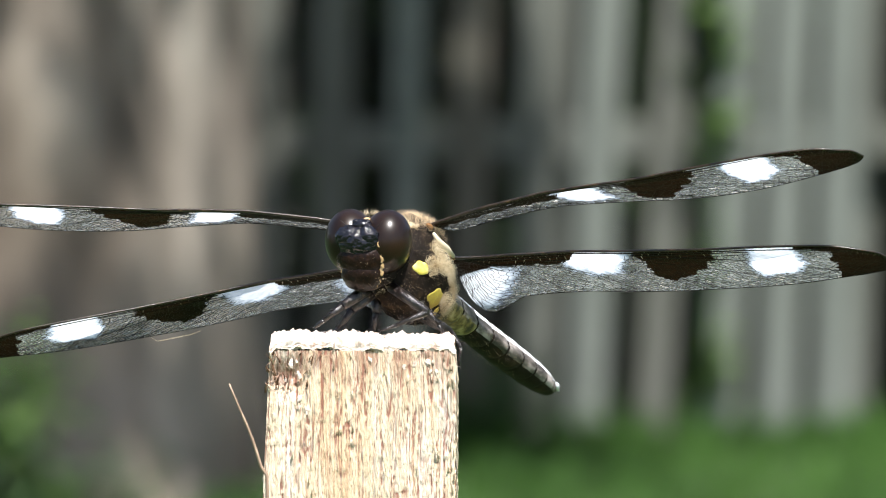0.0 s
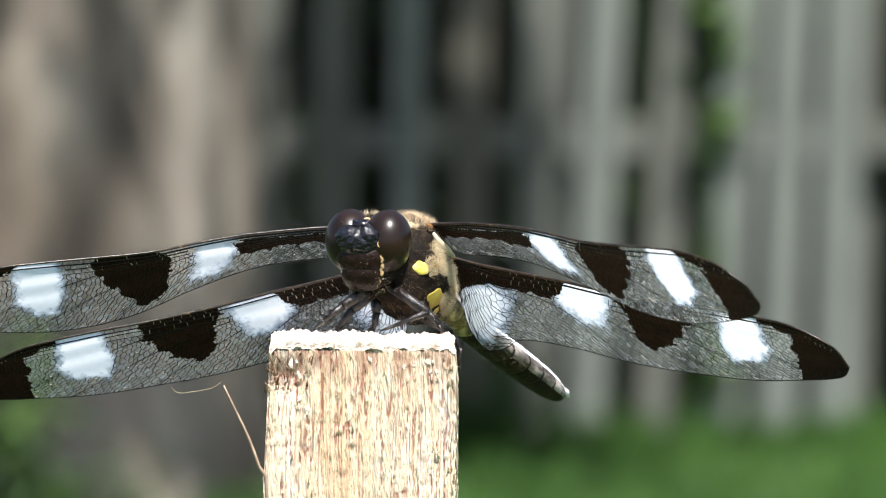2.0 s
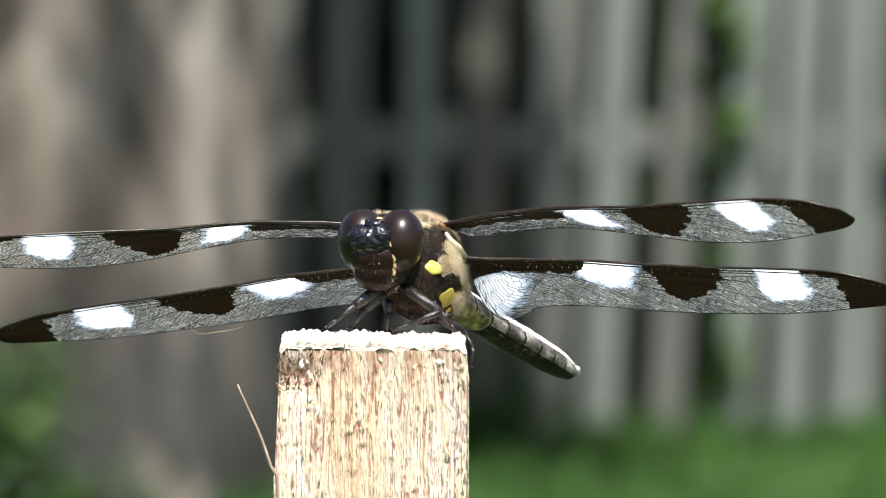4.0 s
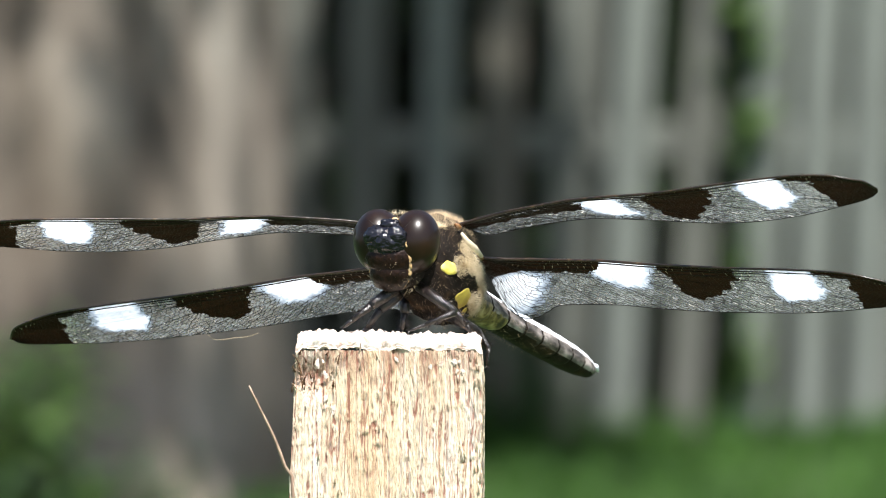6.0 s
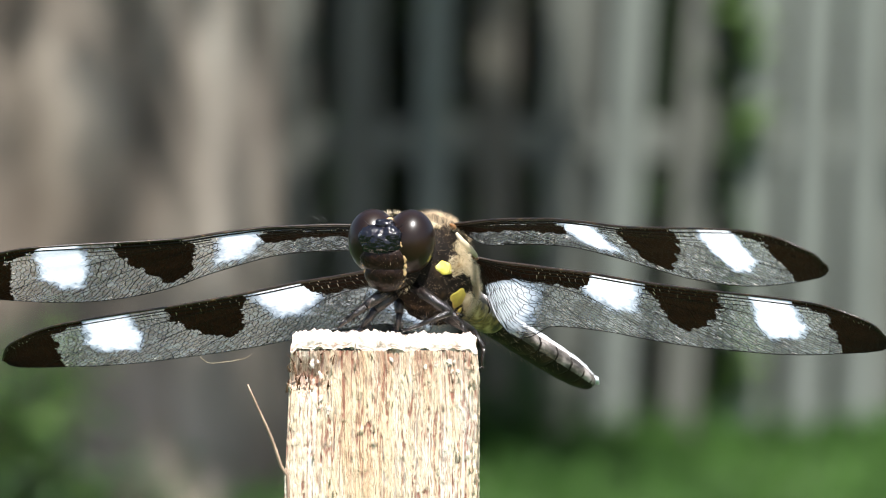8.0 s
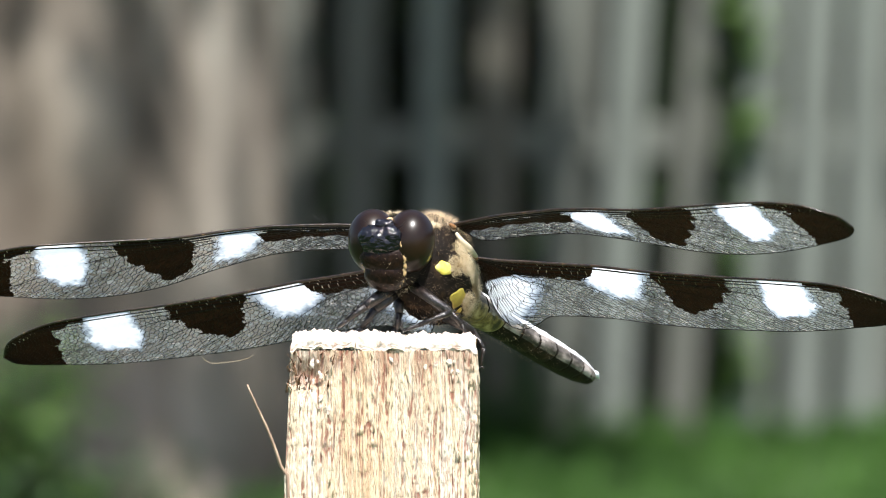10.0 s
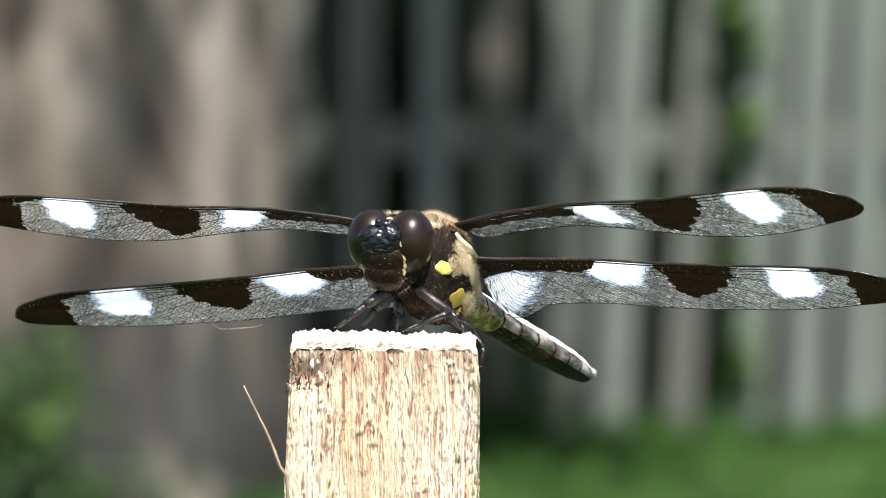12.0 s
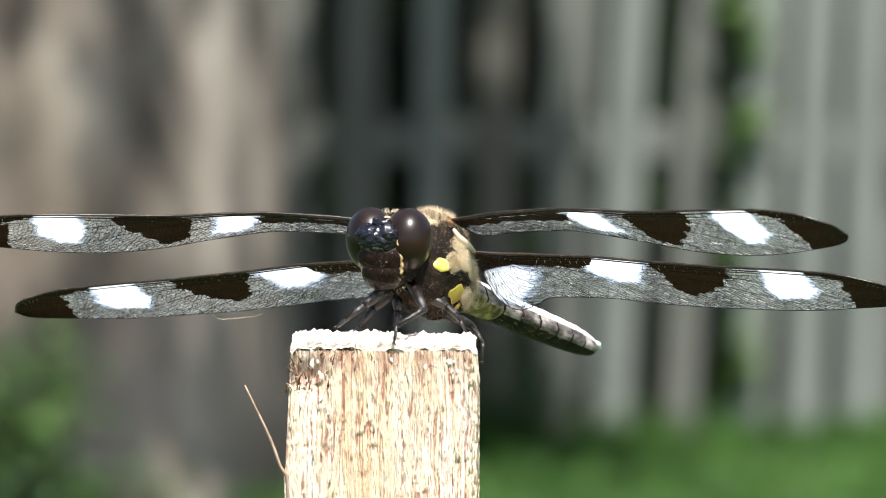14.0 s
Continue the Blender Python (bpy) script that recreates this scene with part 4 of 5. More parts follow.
def build_thorax(fly):
    rng = random.Random(3)
    bm = bmesh.new()
    ellipsoid(bm, [c * MM for c in THORAX_C], [r * MM for r in THORAX_R], (0, 0, 0), 110, 74)
    # the hind part, where the waist joins
    ellipsoid(bm, [c * MM for c in HIND_C], [r * MM for r in HIND_R], (0, 0, 0), 90, 60)
    share = bm.verts.layers.float.new("fur")
    for v in bm.verts:
        v[share] = min(max(0.5 + 0.7 * fur_depth(v.co / MM), 0), 1 if v.co.z < 2.2 * MM else 0.42)
    for v in bm.verts:
        q = v.co / MM
        v.co += v.co.normalized() * 0.28 * MM * noise.noise(q * 0.55) + v.co.normalized() * 0.12 * MM * noise.noise(q * 1.9)
        # sides slope in to a keel on the back
        if q.z > 0:
            v.co.x *= 1 - 0.05 * q.z
    thorax = part("thorax", bm, FURRED, fly, "dark brown thorax with pale fur bands")
    bm = bmesh.new()
    ellipsoid(bm, (0.4 * MM, 5.2 * MM, -2.6 * MM), (2.0 * MM, 2.0 * MM, 2.2 * MM))
    part("neck", bm, THORAX, fly)
    # yellow spots on the flank
    for s in (-1, 1):
        for (x, y, z), (w, h), turn in (((3.08, 2.98, -1.76), (0.98, 0.66), 0.15), ((3.26, -0.8, -3.28), (1.35, 1.0), 0.3), ((2.6, -2.6, -4.2), (0.9, 0.5), -0.3)):
            bm = bmesh.new()
            n = Vector((s * x / 3.9 ** 2, y / 5.4 ** 2, (z + 0.6) / 5.2 ** 2)).normalized()
            m = Matrix.Translation(Vector((s * x, y, z)) * MM) @ n.to_track_quat("Z", "Y").to_matrix().to_4x4() @ Matrix.Rotation(turn, 4, "Z")
            bmesh.ops.create_uvsphere(bm, u_segments=26, v_segments=12, radius=1)
            for v in bm.verts:
                lump = 1 + (0.28 if y > 2 else 0.6) * noise.noise(Vector((v.co.x * 1.3 + x, v.co.y * 1.3 + y, z)))
                v.co = m @ Vector((v.co.x * w * lump * MM, v.co.y * h * lump * MM, v.co.z * (0.2 if y > 2 else 0.1) * MM))
            part("yellow_spot", bm, YELLOW if y > 2 else STRAW, thorax, "bright yellow spot" if y > 2 else "dull straw-yellow spot")
    # wing hinges
    for s in (-1, 1):
        for x, y, z in ((2.5, 2.2, 3.0), (2.9, -2.8, 1.9)):
            bm = bmesh.new()
            ellipsoid(bm, (s * x * MM, y * MM, z * MM), (0.36 * MM, 0.6 * MM, 0.28 * MM), (0, 25 * s, 0), 16, 10)
            part("wing_hinge", bm, AMBER, thorax, "glossy amber wing hinge")
    bm = bmesh.new()
    tube(bm, [from_view(1.7, -1.6, -1.6), from_view(2.2, -0.8, -1.5), from_view(2.95, -0.1, -0.7), from_view(3.7, 0.75, 0.8)], [0.14 * MM, 0.3 * MM, 0.36 * MM, 0.2 * MM], 9)
    part("wing_strut", bm, CREAM, thorax, "pale strut between the wing bases")
    bm = bmesh.new()
    pts = [on_ellipsoid(THORAX_C, THORAX_R, rng, lambda p: furry(p, 0.25) and p.z < 2.4) for _ in range(7000)]
    pts += [on_ellipsoid(HIND_C, HIND_R, rng, lambda p: furry(p, 0.25)) for _ in range(2500)]
    hairs(bm, pts, 0.75 * MM, 0.012 * MM, rng, Vector((0, 0.1, 0.1)))
    tagged(part("pale_hair", bm, HAIR, thorax, "dense pale tan hair"), kind="stuff")
    bm = bmesh.new()
    pts = [on_ellipsoid(THORAX_C, THORAX_R, rng, lambda p: not furry(p)) for _ in range(2600)]
    pts += [on_ellipsoid(HIND_C, HIND_R, rng, lambda p: not furry(p) and p.y < -2) for _ in range(1500)]
    hairs(bm, pts, 0.6 * MM, 0.007 * MM, rng)
    pts = [on_ellipsoid(THORAX_C, THORAX_R, rng, lambda p: p.z > 2.4 and p.y > -1) for _ in range(1600)]
    hairs(bm, pts, 0.7 * MM, 0.011 * MM, rng, Vector((0, 0.3, 0.2)))
    tagged(part("brown_hair", bm, BROWN_HAIR, thorax, "sparse fine brown hair"), kind="stuff")


def build_head(fly):
    rng = random.Random(6)
    bm = bmesh.new()
    ellipsoid(bm, (0, -1.0 * MM, 0), (3.4 * MM, 2.0 * MM, 3.2 * MM), (0, 0, 0), 28, 18)
    head = part("head", bm, LIP, fly)
    for s in (-1, 1):
        bm = bmesh.new()
        ellipsoid(bm, (s * 1.76 * MM, -0.5 * MM, 0.75 * MM), (2.54 * MM, 2.85 * MM, 3.2 * MM), (0, s * 8, s * -12), 48, 32)
        part("eye", bm, EYE, head, "glossy dark reddish-brown compound eye")
    bm = bmesh.new()
    ellipsoid(bm, (0.55 * MM, 1.6 * MM, 0.9 * MM), (2.3 * MM, 1.5 * MM, 1.65 * MM), (0, 0, 0), 90, 60)
    for s in (-1, 1):
        ellipsoid(bm, ((s * 1.0 + 0.6) * MM, 1.85 * MM, 1.45 * MM), (1.3 * MM, 1.15 * MM, 1.1 * MM), (0, s * 12, 0), 64, 44)
    for v in bm.verts:
        v.co += v.co.normalized() * (0.13 * MM * noise.noise(v.co / MM * 2.2) + 0.05 * MM * noise.noise(v.co / MM * 9.0))
    part("forehead", bm, FACE, head, "glossy blue-black pitted forehead")
    bm = bmesh.new()
    ellipsoid(bm, (0.3 * MM, 1.35 * MM, 2.55 * MM), (1.05 * MM, 0.75 * MM, 0.6 * MM), (0, 0, 0), 24, 14)
    for s in (-1, 1):
        ellipsoid(bm, ((s * 0.55 + 0.3) * MM, 1.5 * MM, 2.85 * MM), (0.38 * MM, 0.35 * MM, 0.3 * MM), (0, 0, 0), 14, 9)
    part("vertex", bm, FACE, head, "black knob between the eyes")
    bm = bmesh.new()
    ellipsoid(bm, (0, 0.2 * MM, 2.95 * MM), (0.35 * MM, 0.9 * MM, 0.25 * MM), (10, 0, 0), 16, 10)
    part("occiput", bm, TAN, head, "tan triangle where the eyes meet")
    bm = bmesh.new()
    ellipsoid(bm, (0.3 * MM, 1.95 * MM, 2.2 * MM), (0.16 * MM, 0.15 * MM, 0.14 * MM), (0, 0, 0), 14, 9)
    part("ocellus", bm, PRUINOSE, head, "small pale simple eye")
    bm = bmesh.new()
    ellipsoid(bm, (0.35 * MM, 1.35 * MM, -0.7 * MM), (2.45 * MM, 1.5 * MM, 1.9 * MM), (0, 0, 0), 48, 32)
    for v in bm.verts:
        v.co.x *= 1 + 0.07 * min(v.co.z / MM + 0.9, 0.6)
        v.co += v.co.normalized() * 0.07 * MM * noise.noise(v.co / MM * 4)
    part("clypeus", bm, LIP, head, "dark brown face plate")
    bm = bmesh.new()
    ellipsoid(bm, (0.3 * MM, 1.15 * MM, -2.3 * MM), (2.1 * MM, 1.5 * MM, 1.75 * MM), (-12, 0, 0), 48, 32)
    for v in bm.verts:
        v.co.x *= 1 + 0.10 * min(v.co.z / MM + 2.6, 0.0)
        v.co += v.co.normalized() * 0.06 * MM * noise.noise(v.co / MM * 4 + Vector((3, 3, 3)))
    part("labrum", bm, LIP, head, "dark brown upper lip")
    bm = bmesh.new()
    ellipsoid(bm, (0.3 * MM, 0.5 * MM, -3.15 * MM), (1.9 * MM, 1.2 * MM, 0.9 * MM), (0, 0, 0), 28, 16)
    part("labium", bm, LIP, head)
    for s in (-1, 1):
        bm = bmesh.new()
        for x, y, z, r in ((1.86, 2.1, 0.75, 0.34), (1.96, 2.0, 0.1, 0.26), (2.06, 1.95, -0.6, 0.32), (2.08, 1.75, -1.3, 0.28), (1.98, 1.6, -2.0, 0.27), (1.8, 1.35, -2.7, 0.22), (1.5, 1.2, -3.3, 0.14)):
            r *= 0.45 if s > 0 else 1.0
            ellipsoid(bm, ((s * x + 0.3) * MM, y * MM, z * MM), (r * 0.75 * MM, r * 0.7 * MM, r * 1.6 * MM), (0, s * -8, 0), 16, 12)
        for v in bm.verts:
            v.co += Vector((1, 1, 1)) * 0.12 * MM * noise.noise(v.co / MM * 3.5 + Vector((0, 0, s)))
        part("cheek_margin", bm, TAN, head, "tan margin of the face")
        bm = bmesh.new()
        tube(bm, [(s * 0.85 * MM, 1.75 * MM, 2.1 * MM), (s * 1.5 * MM, 2.4 * MM, 2.5 * MM), (s * 2.1 * MM, 2.8 * MM, 3.1 * MM)], [0.06 * MM, 0.035 * MM, 0.015 * MM], 5)
        part("antenna", bm, LEG, head, "short black bristle-like antenna")
    bm = bmesh.new()
    pts = [on_ellipsoid((0, 0.2, -2.6), (2.3, 2.1, 1.9), rng, lambda p: p.z < -2.2) for _ in range(160)]
    pts += [on_ellipsoid((0, -1.4, 2.6), (1.8, 1.0, 0.9), rng, lambda p: p.z > 2.9) for _ in range(260)]
    pts += [on_ellipsoid((0, 1.5, -0.6), (2.1, 1.3, 2.4), rng, lambda p: p.y > 1.2) for _ in range(60)]
    hairs(bm, pts, 0.5 * MM, 0.010 * MM, rng)
    tagged(part("face_hair", bm, HAIR, head), kind="stuff")
    return head


def spines(bm, a, b, thick, rng):
    """A fringe of stiff spines along a limb from a to b."""
    way = (b - a).normalized()
    out = way.orthogonal().normalized()
    for k in range(34):
        d = (Matrix.Rotation(rng.choice((0.0, 2.4, 3.9)), 3, way) @ out + way * 0.5).normalized()
        p = a + (b - a) * (0.1 + 0.85 * k / 34) + d * thick * 0.4
        tube(bm, [p, p + d * rng.uniform(0.4, 0.75) * MM], [0.045 * MM, 0.01 * MM], 4)


def build_leg(fly, hip, knee, ankle, toe, thick, label):
    """A jointed leg through four places in the dragonfly's space."""
    rng = random.Random(int(abs(knee.x) * 1e6))
    bm = bmesh.new()
    mid = (hip + knee) / 2
    tube(bm, [hip, mid, knee], [thick * 1.1, thick, thick * 0.75], 10)
    leg = part("leg", bm, LEG, fly, label)
    bm = bmesh.new()
    spines(bm, hip, knee, thick, rng)
    tagged(part("spine_fringe", bm, LEG, leg), kind="stuff")
    bm = bmesh.new()
    tube(bm, [knee, (knee + ankle) / 2, ankle], [thick * 0.72, thick * 0.55, thick * 0.42], 9)
    tibia = part("tibia", bm, LEG, leg)
    bm = bmesh.new()
    spines(bm, knee, ankle, thick, rng)
    fringe = tagged(part("spine_fringe", bm, LEG, leg), kind="stuff")
    bm = bmesh.new()
    steps = [ankle + (toe - ankle) * f for f in (0, 0.33, 0.66, 1)]
    tube(bm, steps, [thick * 0.42, thick * 0.36, thick * 0.34, thick * 0.2], 8)
    side = (toe - ankle).orthogonal().normalized()
    for s in (-1, 1):
        tube(bm, [toe, toe + (toe - ankle).normalized() * 0.25 * MM + side * s * 0.18 * MM, toe + (toe - ankle).normalized() * 0.3 * MM + side * s * 0.3 * MM - Vector((0, 0, 0.1 * MM))],
             [thick * 0.16, thick * 0.12, thick * 0.03], 5)
    tarsus = part("tarsus", bm, LEG, leg)
    return leg, tibia, fringe, tarsus


def build_abdomen(fly):
    """Ten ringed segments along -Y from the waist, roof-shaped in section."""
    ends = [0, 2.0, 5.2, 9.1, 13.2, 17.0, 20.7, 24.1, 27.2, 29.6, 31.2]
    wide = [1.7, 1.95, 1.95, 1.85, 1.8, 1.85, 1.9, 1.85, 1.7, 1.45, 1.05]
    tall = [1.7, 1.9, 1.85, 1.7, 1.6, 1.6, 1.6, 1.55, 1.45, 1.25, 0.95]
    abdomen = None
    for k in range(10):
        bm = bmesh.new()
        rings = []
        n = 60
        for j in range(15):
            f = j / 14
            y = -(ends[k] + (ends[k + 1] - ends[k]) * f) * MM
            swell = 1 - 0.055 * (1 - f) ** 3 - 0.05 * f ** 12
            w = (wide[k] + (wide[k + 1] - wide[k]) * f) * swell
            h = (tall[k] + (tall[k + 1] - tall[k]) * f) * swell
            ring = []
            for i in range(n):
                a = 2 * math.pi * i / n
                x, z = math.sin(a), math.cos(a)
                roof = 1.12 - 0.10 * abs(x) if z > 0 else 0.86
                q = Vector((w * x * (1.0 if z < 0.2 else 0.94), 0, h * z * roof))
                q *= 1 + 0.03 * noise.noise(Vector((x * 2, y / MM * 0.8, z * 2)))
                ring.append(bm.verts.new((q.x * MM, y, q.z * MM)))
            rings.append(ring)
        for r0, r1 in zip(rings, rings[1:]):
            for i in range(n):
                f = bm.faces.new((r0[i], r0[(i + 1) % n], r1[(i + 1) % n], r1[i]))
                a = (i + 0.5) * 360 / n
                a = min(a, 360 - a)
                y = -sum(v.co.y for v in f.verts) / 4 / MM
                rim = 60 if k > 2 else 45 if k == 2 else -20
                along = (y - ends[k]) / (ends[k + 1] - ends[k])
                if a < rim + 4 * noise.noise(Vector((y * 0.5, 0, k))) and along < 0.95:
                    f.material_index = 1
                elif k < 3 and a > 100 - 22 * (k < 2) + 8 * noise.noise(Vector((y * 0.9, a * 0.05, 3))):
                    f.material_index = 2
                elif a > 120 + 8 * noise.noise(Vector((y * 0.7, 2, k))) or along > 0.93 or along < 0.05:
                    f.material_index = 3
        bm.faces.new(rings[0])
        bm.faces.new(rings[-1][::-1])
        bmesh.ops.recalc_face_normals(bm, faces=bm.faces)
        mats = [ABDOMEN, PRUINOSE, DULL_YELLOW, THORAX]
        if k == 0:
            abdomen = part("abdomen", bm, mats, fly, "ringed dark abdomen with a chalky white back")
        else:
            part("segment", bm, mats, abdomen)
    for s in (-1, 1):
        bm = bmesh.new()
        tube(bm, [(s * 0.42 * MM, -30.6 * MM, 0.45 * MM), (s * 0.55 * MM, -31.9 * MM, 0.5 * MM), (s * 0.42 * MM, -32.9 * MM, 0.3 * MM)], [0.36 * MM, 0.36 * MM, 0.08 * MM], 8)
        part("tail_clasper", bm, PRUINOSE, abdomen, "small pale tail clasper")
    rng = random.Random(15)
    bm = bmesh.new()
    pts = []
    for _ in range(500):
        y = -22 * rng.random() ** 2.2
        w = float(np.interp(-y, ends, wide))
        a = math.radians(rng.uniform(95, 265))
        n = Vector((math.sin(a), 0, math.cos(a)))
        pts.append((Vector((n.x * w * MM, y * MM, n.z * w * 0.86 * MM)), n))
    hairs(bm, pts, 0.7 * MM, 0.008 * MM, rng, Vector((0, -0.6, 0)))
    tagged(part("belly_hair", bm, BROWN_HAIR, abdomen), kind="stuff")
    return abdomen


def build_dragonfly():
    fly = tagged(new("dragonfly"), "brown dragonfly with black and white spotted wings perched on a stake", "dragonfly")
    build_thorax(fly)
    head = build_head(fly)
    abdomen = build_abdomen(fly)
    v = from_view
    black = "spiny black leg"
    build_leg(fly, v(-4.9, 4.0, -4.5), v(-7.2, 5.6, -6.4), v(-9.0, 7.0, -6.6), v(-9.9, 7.7, -6.4), 0.58 * MM, black)
    build_leg(fly, v(-4.5, 4.4, -3.5), v(-6.3, 6.0, -4.8), v(-7.6, 7.8, -4.8), v(-8.4, 8.5, -4.7), 0.60 * MM, black)
    build_leg(fly, v(-4.0, 4.8, -2.0), v(-3.9, 6.4, -3.2), v(-4.2, 8.0, -3.6), v(-4.4, 8.8, -3.8), 0.52 * MM, black)
    foreleg = build_leg(fly, v(-2.5, 3.7, -4.2), v(1.1, 6.2, -6.6), v(-1.9, 7.45, -7.1), v(-3.4, 8.0, -7.5), 0.50 * MM, "spiny black foreleg folded at the knee")
    build_leg(fly, v(-1.8, 4.6, -2.0), v(0.9, 6.0, -3.2), v(2.2, 7.5, -3.6), v(2.8, 8.6, -3.7), 0.52 * MM, black)
    build_leg(fly, v(0.6, 6.6, 0.4), v(3.3, 8.2, 1.0), v(4.4, 9.8, -0.6), v(4.25, 11.6, -0.9), 0.56 * MM, "spiny black leg gripping the side of the stake")
    wings = {
        "FR": build_wing("forewing", "long clear forewing with dark and white spots", FORE_LEAD, FORE_TRAIL, None, FORE_PATCHES, -1, fly),
        "HR": build_wing("hindwing", "broad clear hindwing with dark and white spots", HIND_LEAD, HIND_TRAIL, HIND_LOBE, HIND_PATCHES, -1, fly),
        "FL": build_wing("forewing", "long clear forewing with dark and white spots", FORE_LEAD, FORE_TRAIL, None, FORE_PATCHES, 1, fly),
        "HL": build_wing("hindwing", "broad clear hindwing with dark and white spots", HIND_LEAD, HIND_TRAIL, HIND_LOBE, HIND_PATCHES, 1, fly),
    }
    bm = bmesh.new()
    strand = spline([(24.6, -10.2, 0.2), (24.0, -11.4, 0.1), (22.4, -12.0, 0.3), (20.6, -12.2, 0.4), (19.6, -11.7, 0.4)], 24)
    tube(bm, [(x * MM, y * MM, z * MM) for x, y, z in strand], 0.018 * MM, 4)
    part("silk_strand", bm, HAIR, wings["HL"], "fine pale strand of silk")
    bm = bmesh.new()
    for lift in (0.0, 0.35):
        tube(bm, [((6.0 + lift) * MM, 0.4 * MM, 0.6 * MM), ((6.3 + 2 * lift) * MM, 0.6 * MM, 1.3 * MM), ((6.9 + 2 * lift) * MM, 0.7 * MM, 1.7 * MM)], [0.05 * MM, 0.035 * MM, 0.012 * MM], 5)
    part("bristle", bm, LEG, wings["FL"], "stiff dark bristles near the wing base")
    return fly, head, abdomen, wings, foreleg


build_ground()
build_lawn()
build_fence()
build_hedge()
build_far_trees()
build_tree()
build_weed(-0.65, 8.46, 480, 0.36, 41, leaf=BRIGHT_LEAF, wide=0.8)
build_weed(-0.76, 8.60, 900, 0.36, 44, wide=1.3)
build_weed(-0.68, 8.40, 420, 0.20, 45, wide=1.2)
build_weed(-0.52, 8.50, 300, 0.20, 42)
build_weed(-0.42, 8.56, 260, 0.11, 47, "low green weeds at the foot of the tree", wide=1.3)
build_climber(0.535, FENCE_Y - 0.03, ((0.75, 26), (0.58, 30), (0.15, 34), (0.32, 10)), 51)
build_climber(0.405, FENCE_Y + 0.05, ((0.50, 24), (0.42, 16)), 52)
build_weed(0.12, 9.9, 300, 0.22, 43)
build_stake()
stalk = build_stalk()
dragonfly, head, abdomen, wings, foreleg = build_dragonfly()

# ---- what moves ----
# shift of the body on its legs: seconds, millimetres to the right and up; then how far it pitches forward about the neck
BODY_ROWS = [(0, -0.17, 0), (0.5, -0.33, -0.28), (1.0, -0.17, -0.39), (1.3, -0.2, -0.2), (1.5, -0.33, 0.39), (1.6, -0.33, 0.06), (2.0, -0.17, 0), (2.5, -0.17, 0), (3.0, 0, 0.05), (5.3, 0, 0),
             (12.0, -0.05, 0), (12.3, -0.1, 0.02), (12.5, -0.22, 0.2), (13.0, -0.32, 0.12), (13.5, -0.3, 0.1), (14.0, -0.26, 0.15)]
PITCH_ROWS = [(0.0, 0.0), (12.2, 0.0), (12.3, 0.3), (12.5, 2.5), (13.0, 2.5), (13.5, 2.3), (14.0, 2.3)]
# turn of the head: seconds, nod, yaw
HEAD_ROWS = [(0, 0, 0), (1.25, 0, 0), (1.4, 4, 9), (1.5, 5, 10), (1.6, 2, -10), (1.75, 0, 0), (3.2, 0, 0), (8.2, 0, 0), (12.3, 0, 0), (12.5, 0, -2), (14, 0, -2)]
ABDOMEN_ROWS = [(0, -4.8, 1.4), (0.2, -4.4, -0.1), (0.5, -1.7, -3.4), (0.6, -2, -2.9), (0.7, -0.9, -3.1), (0.8, -0.5, -3.5), (1, -0.7, -3.7), (1.2, -0.9, -3.3),
                (1.4, -8.6, 1.8), (1.5, -11.3, 2.1), (1.6, -8.2, 4.4), (1.7, -5.8, 2.6), (1.8, -4.8, 0.6), (2, -3.7, -0.9), (2.2, -4.2, -0.5), (2.5, -4.3, -0.8),
                (2.8, -9, -0.7), (3, -7.7, -1), (3.2, -8.7, 0.3), (5.3, -6.7, -0.9), (5.5, -7.3, -1.4), (5.8, -7.5, -0.7), (6, -8.5, -0.3), (6.2, -7, -0.9),
                (6.5, -7.3, -1.4), (7, -6.7, -1.3), (7.5, -6.5, -1.7), (8, -6.2, -1.8), (8.2, -6.2, -1.8), (10.3, -7.3, -1.6), (10.5, -7.3, -1.5), (11, -7.6, -1.8),
                (11.5, -8, -1.1), (12, -7.6, -1.1), (12.2, -7.3, -1.4), (12.5, -11.2, -1), (12.7, -14.0, -0.9), (13, -13.2, -1.9), (13.5, -12.4, -2), (14, -11.8, -1.7)]
ROOTS = {"FR": (-2.59, 1.99, 3.35), "HR": (-2.88, -3.22, 1.99), "FL": (3.75, 3.63, 2.05), "HL": (3.32, -1.84, 0.59)}
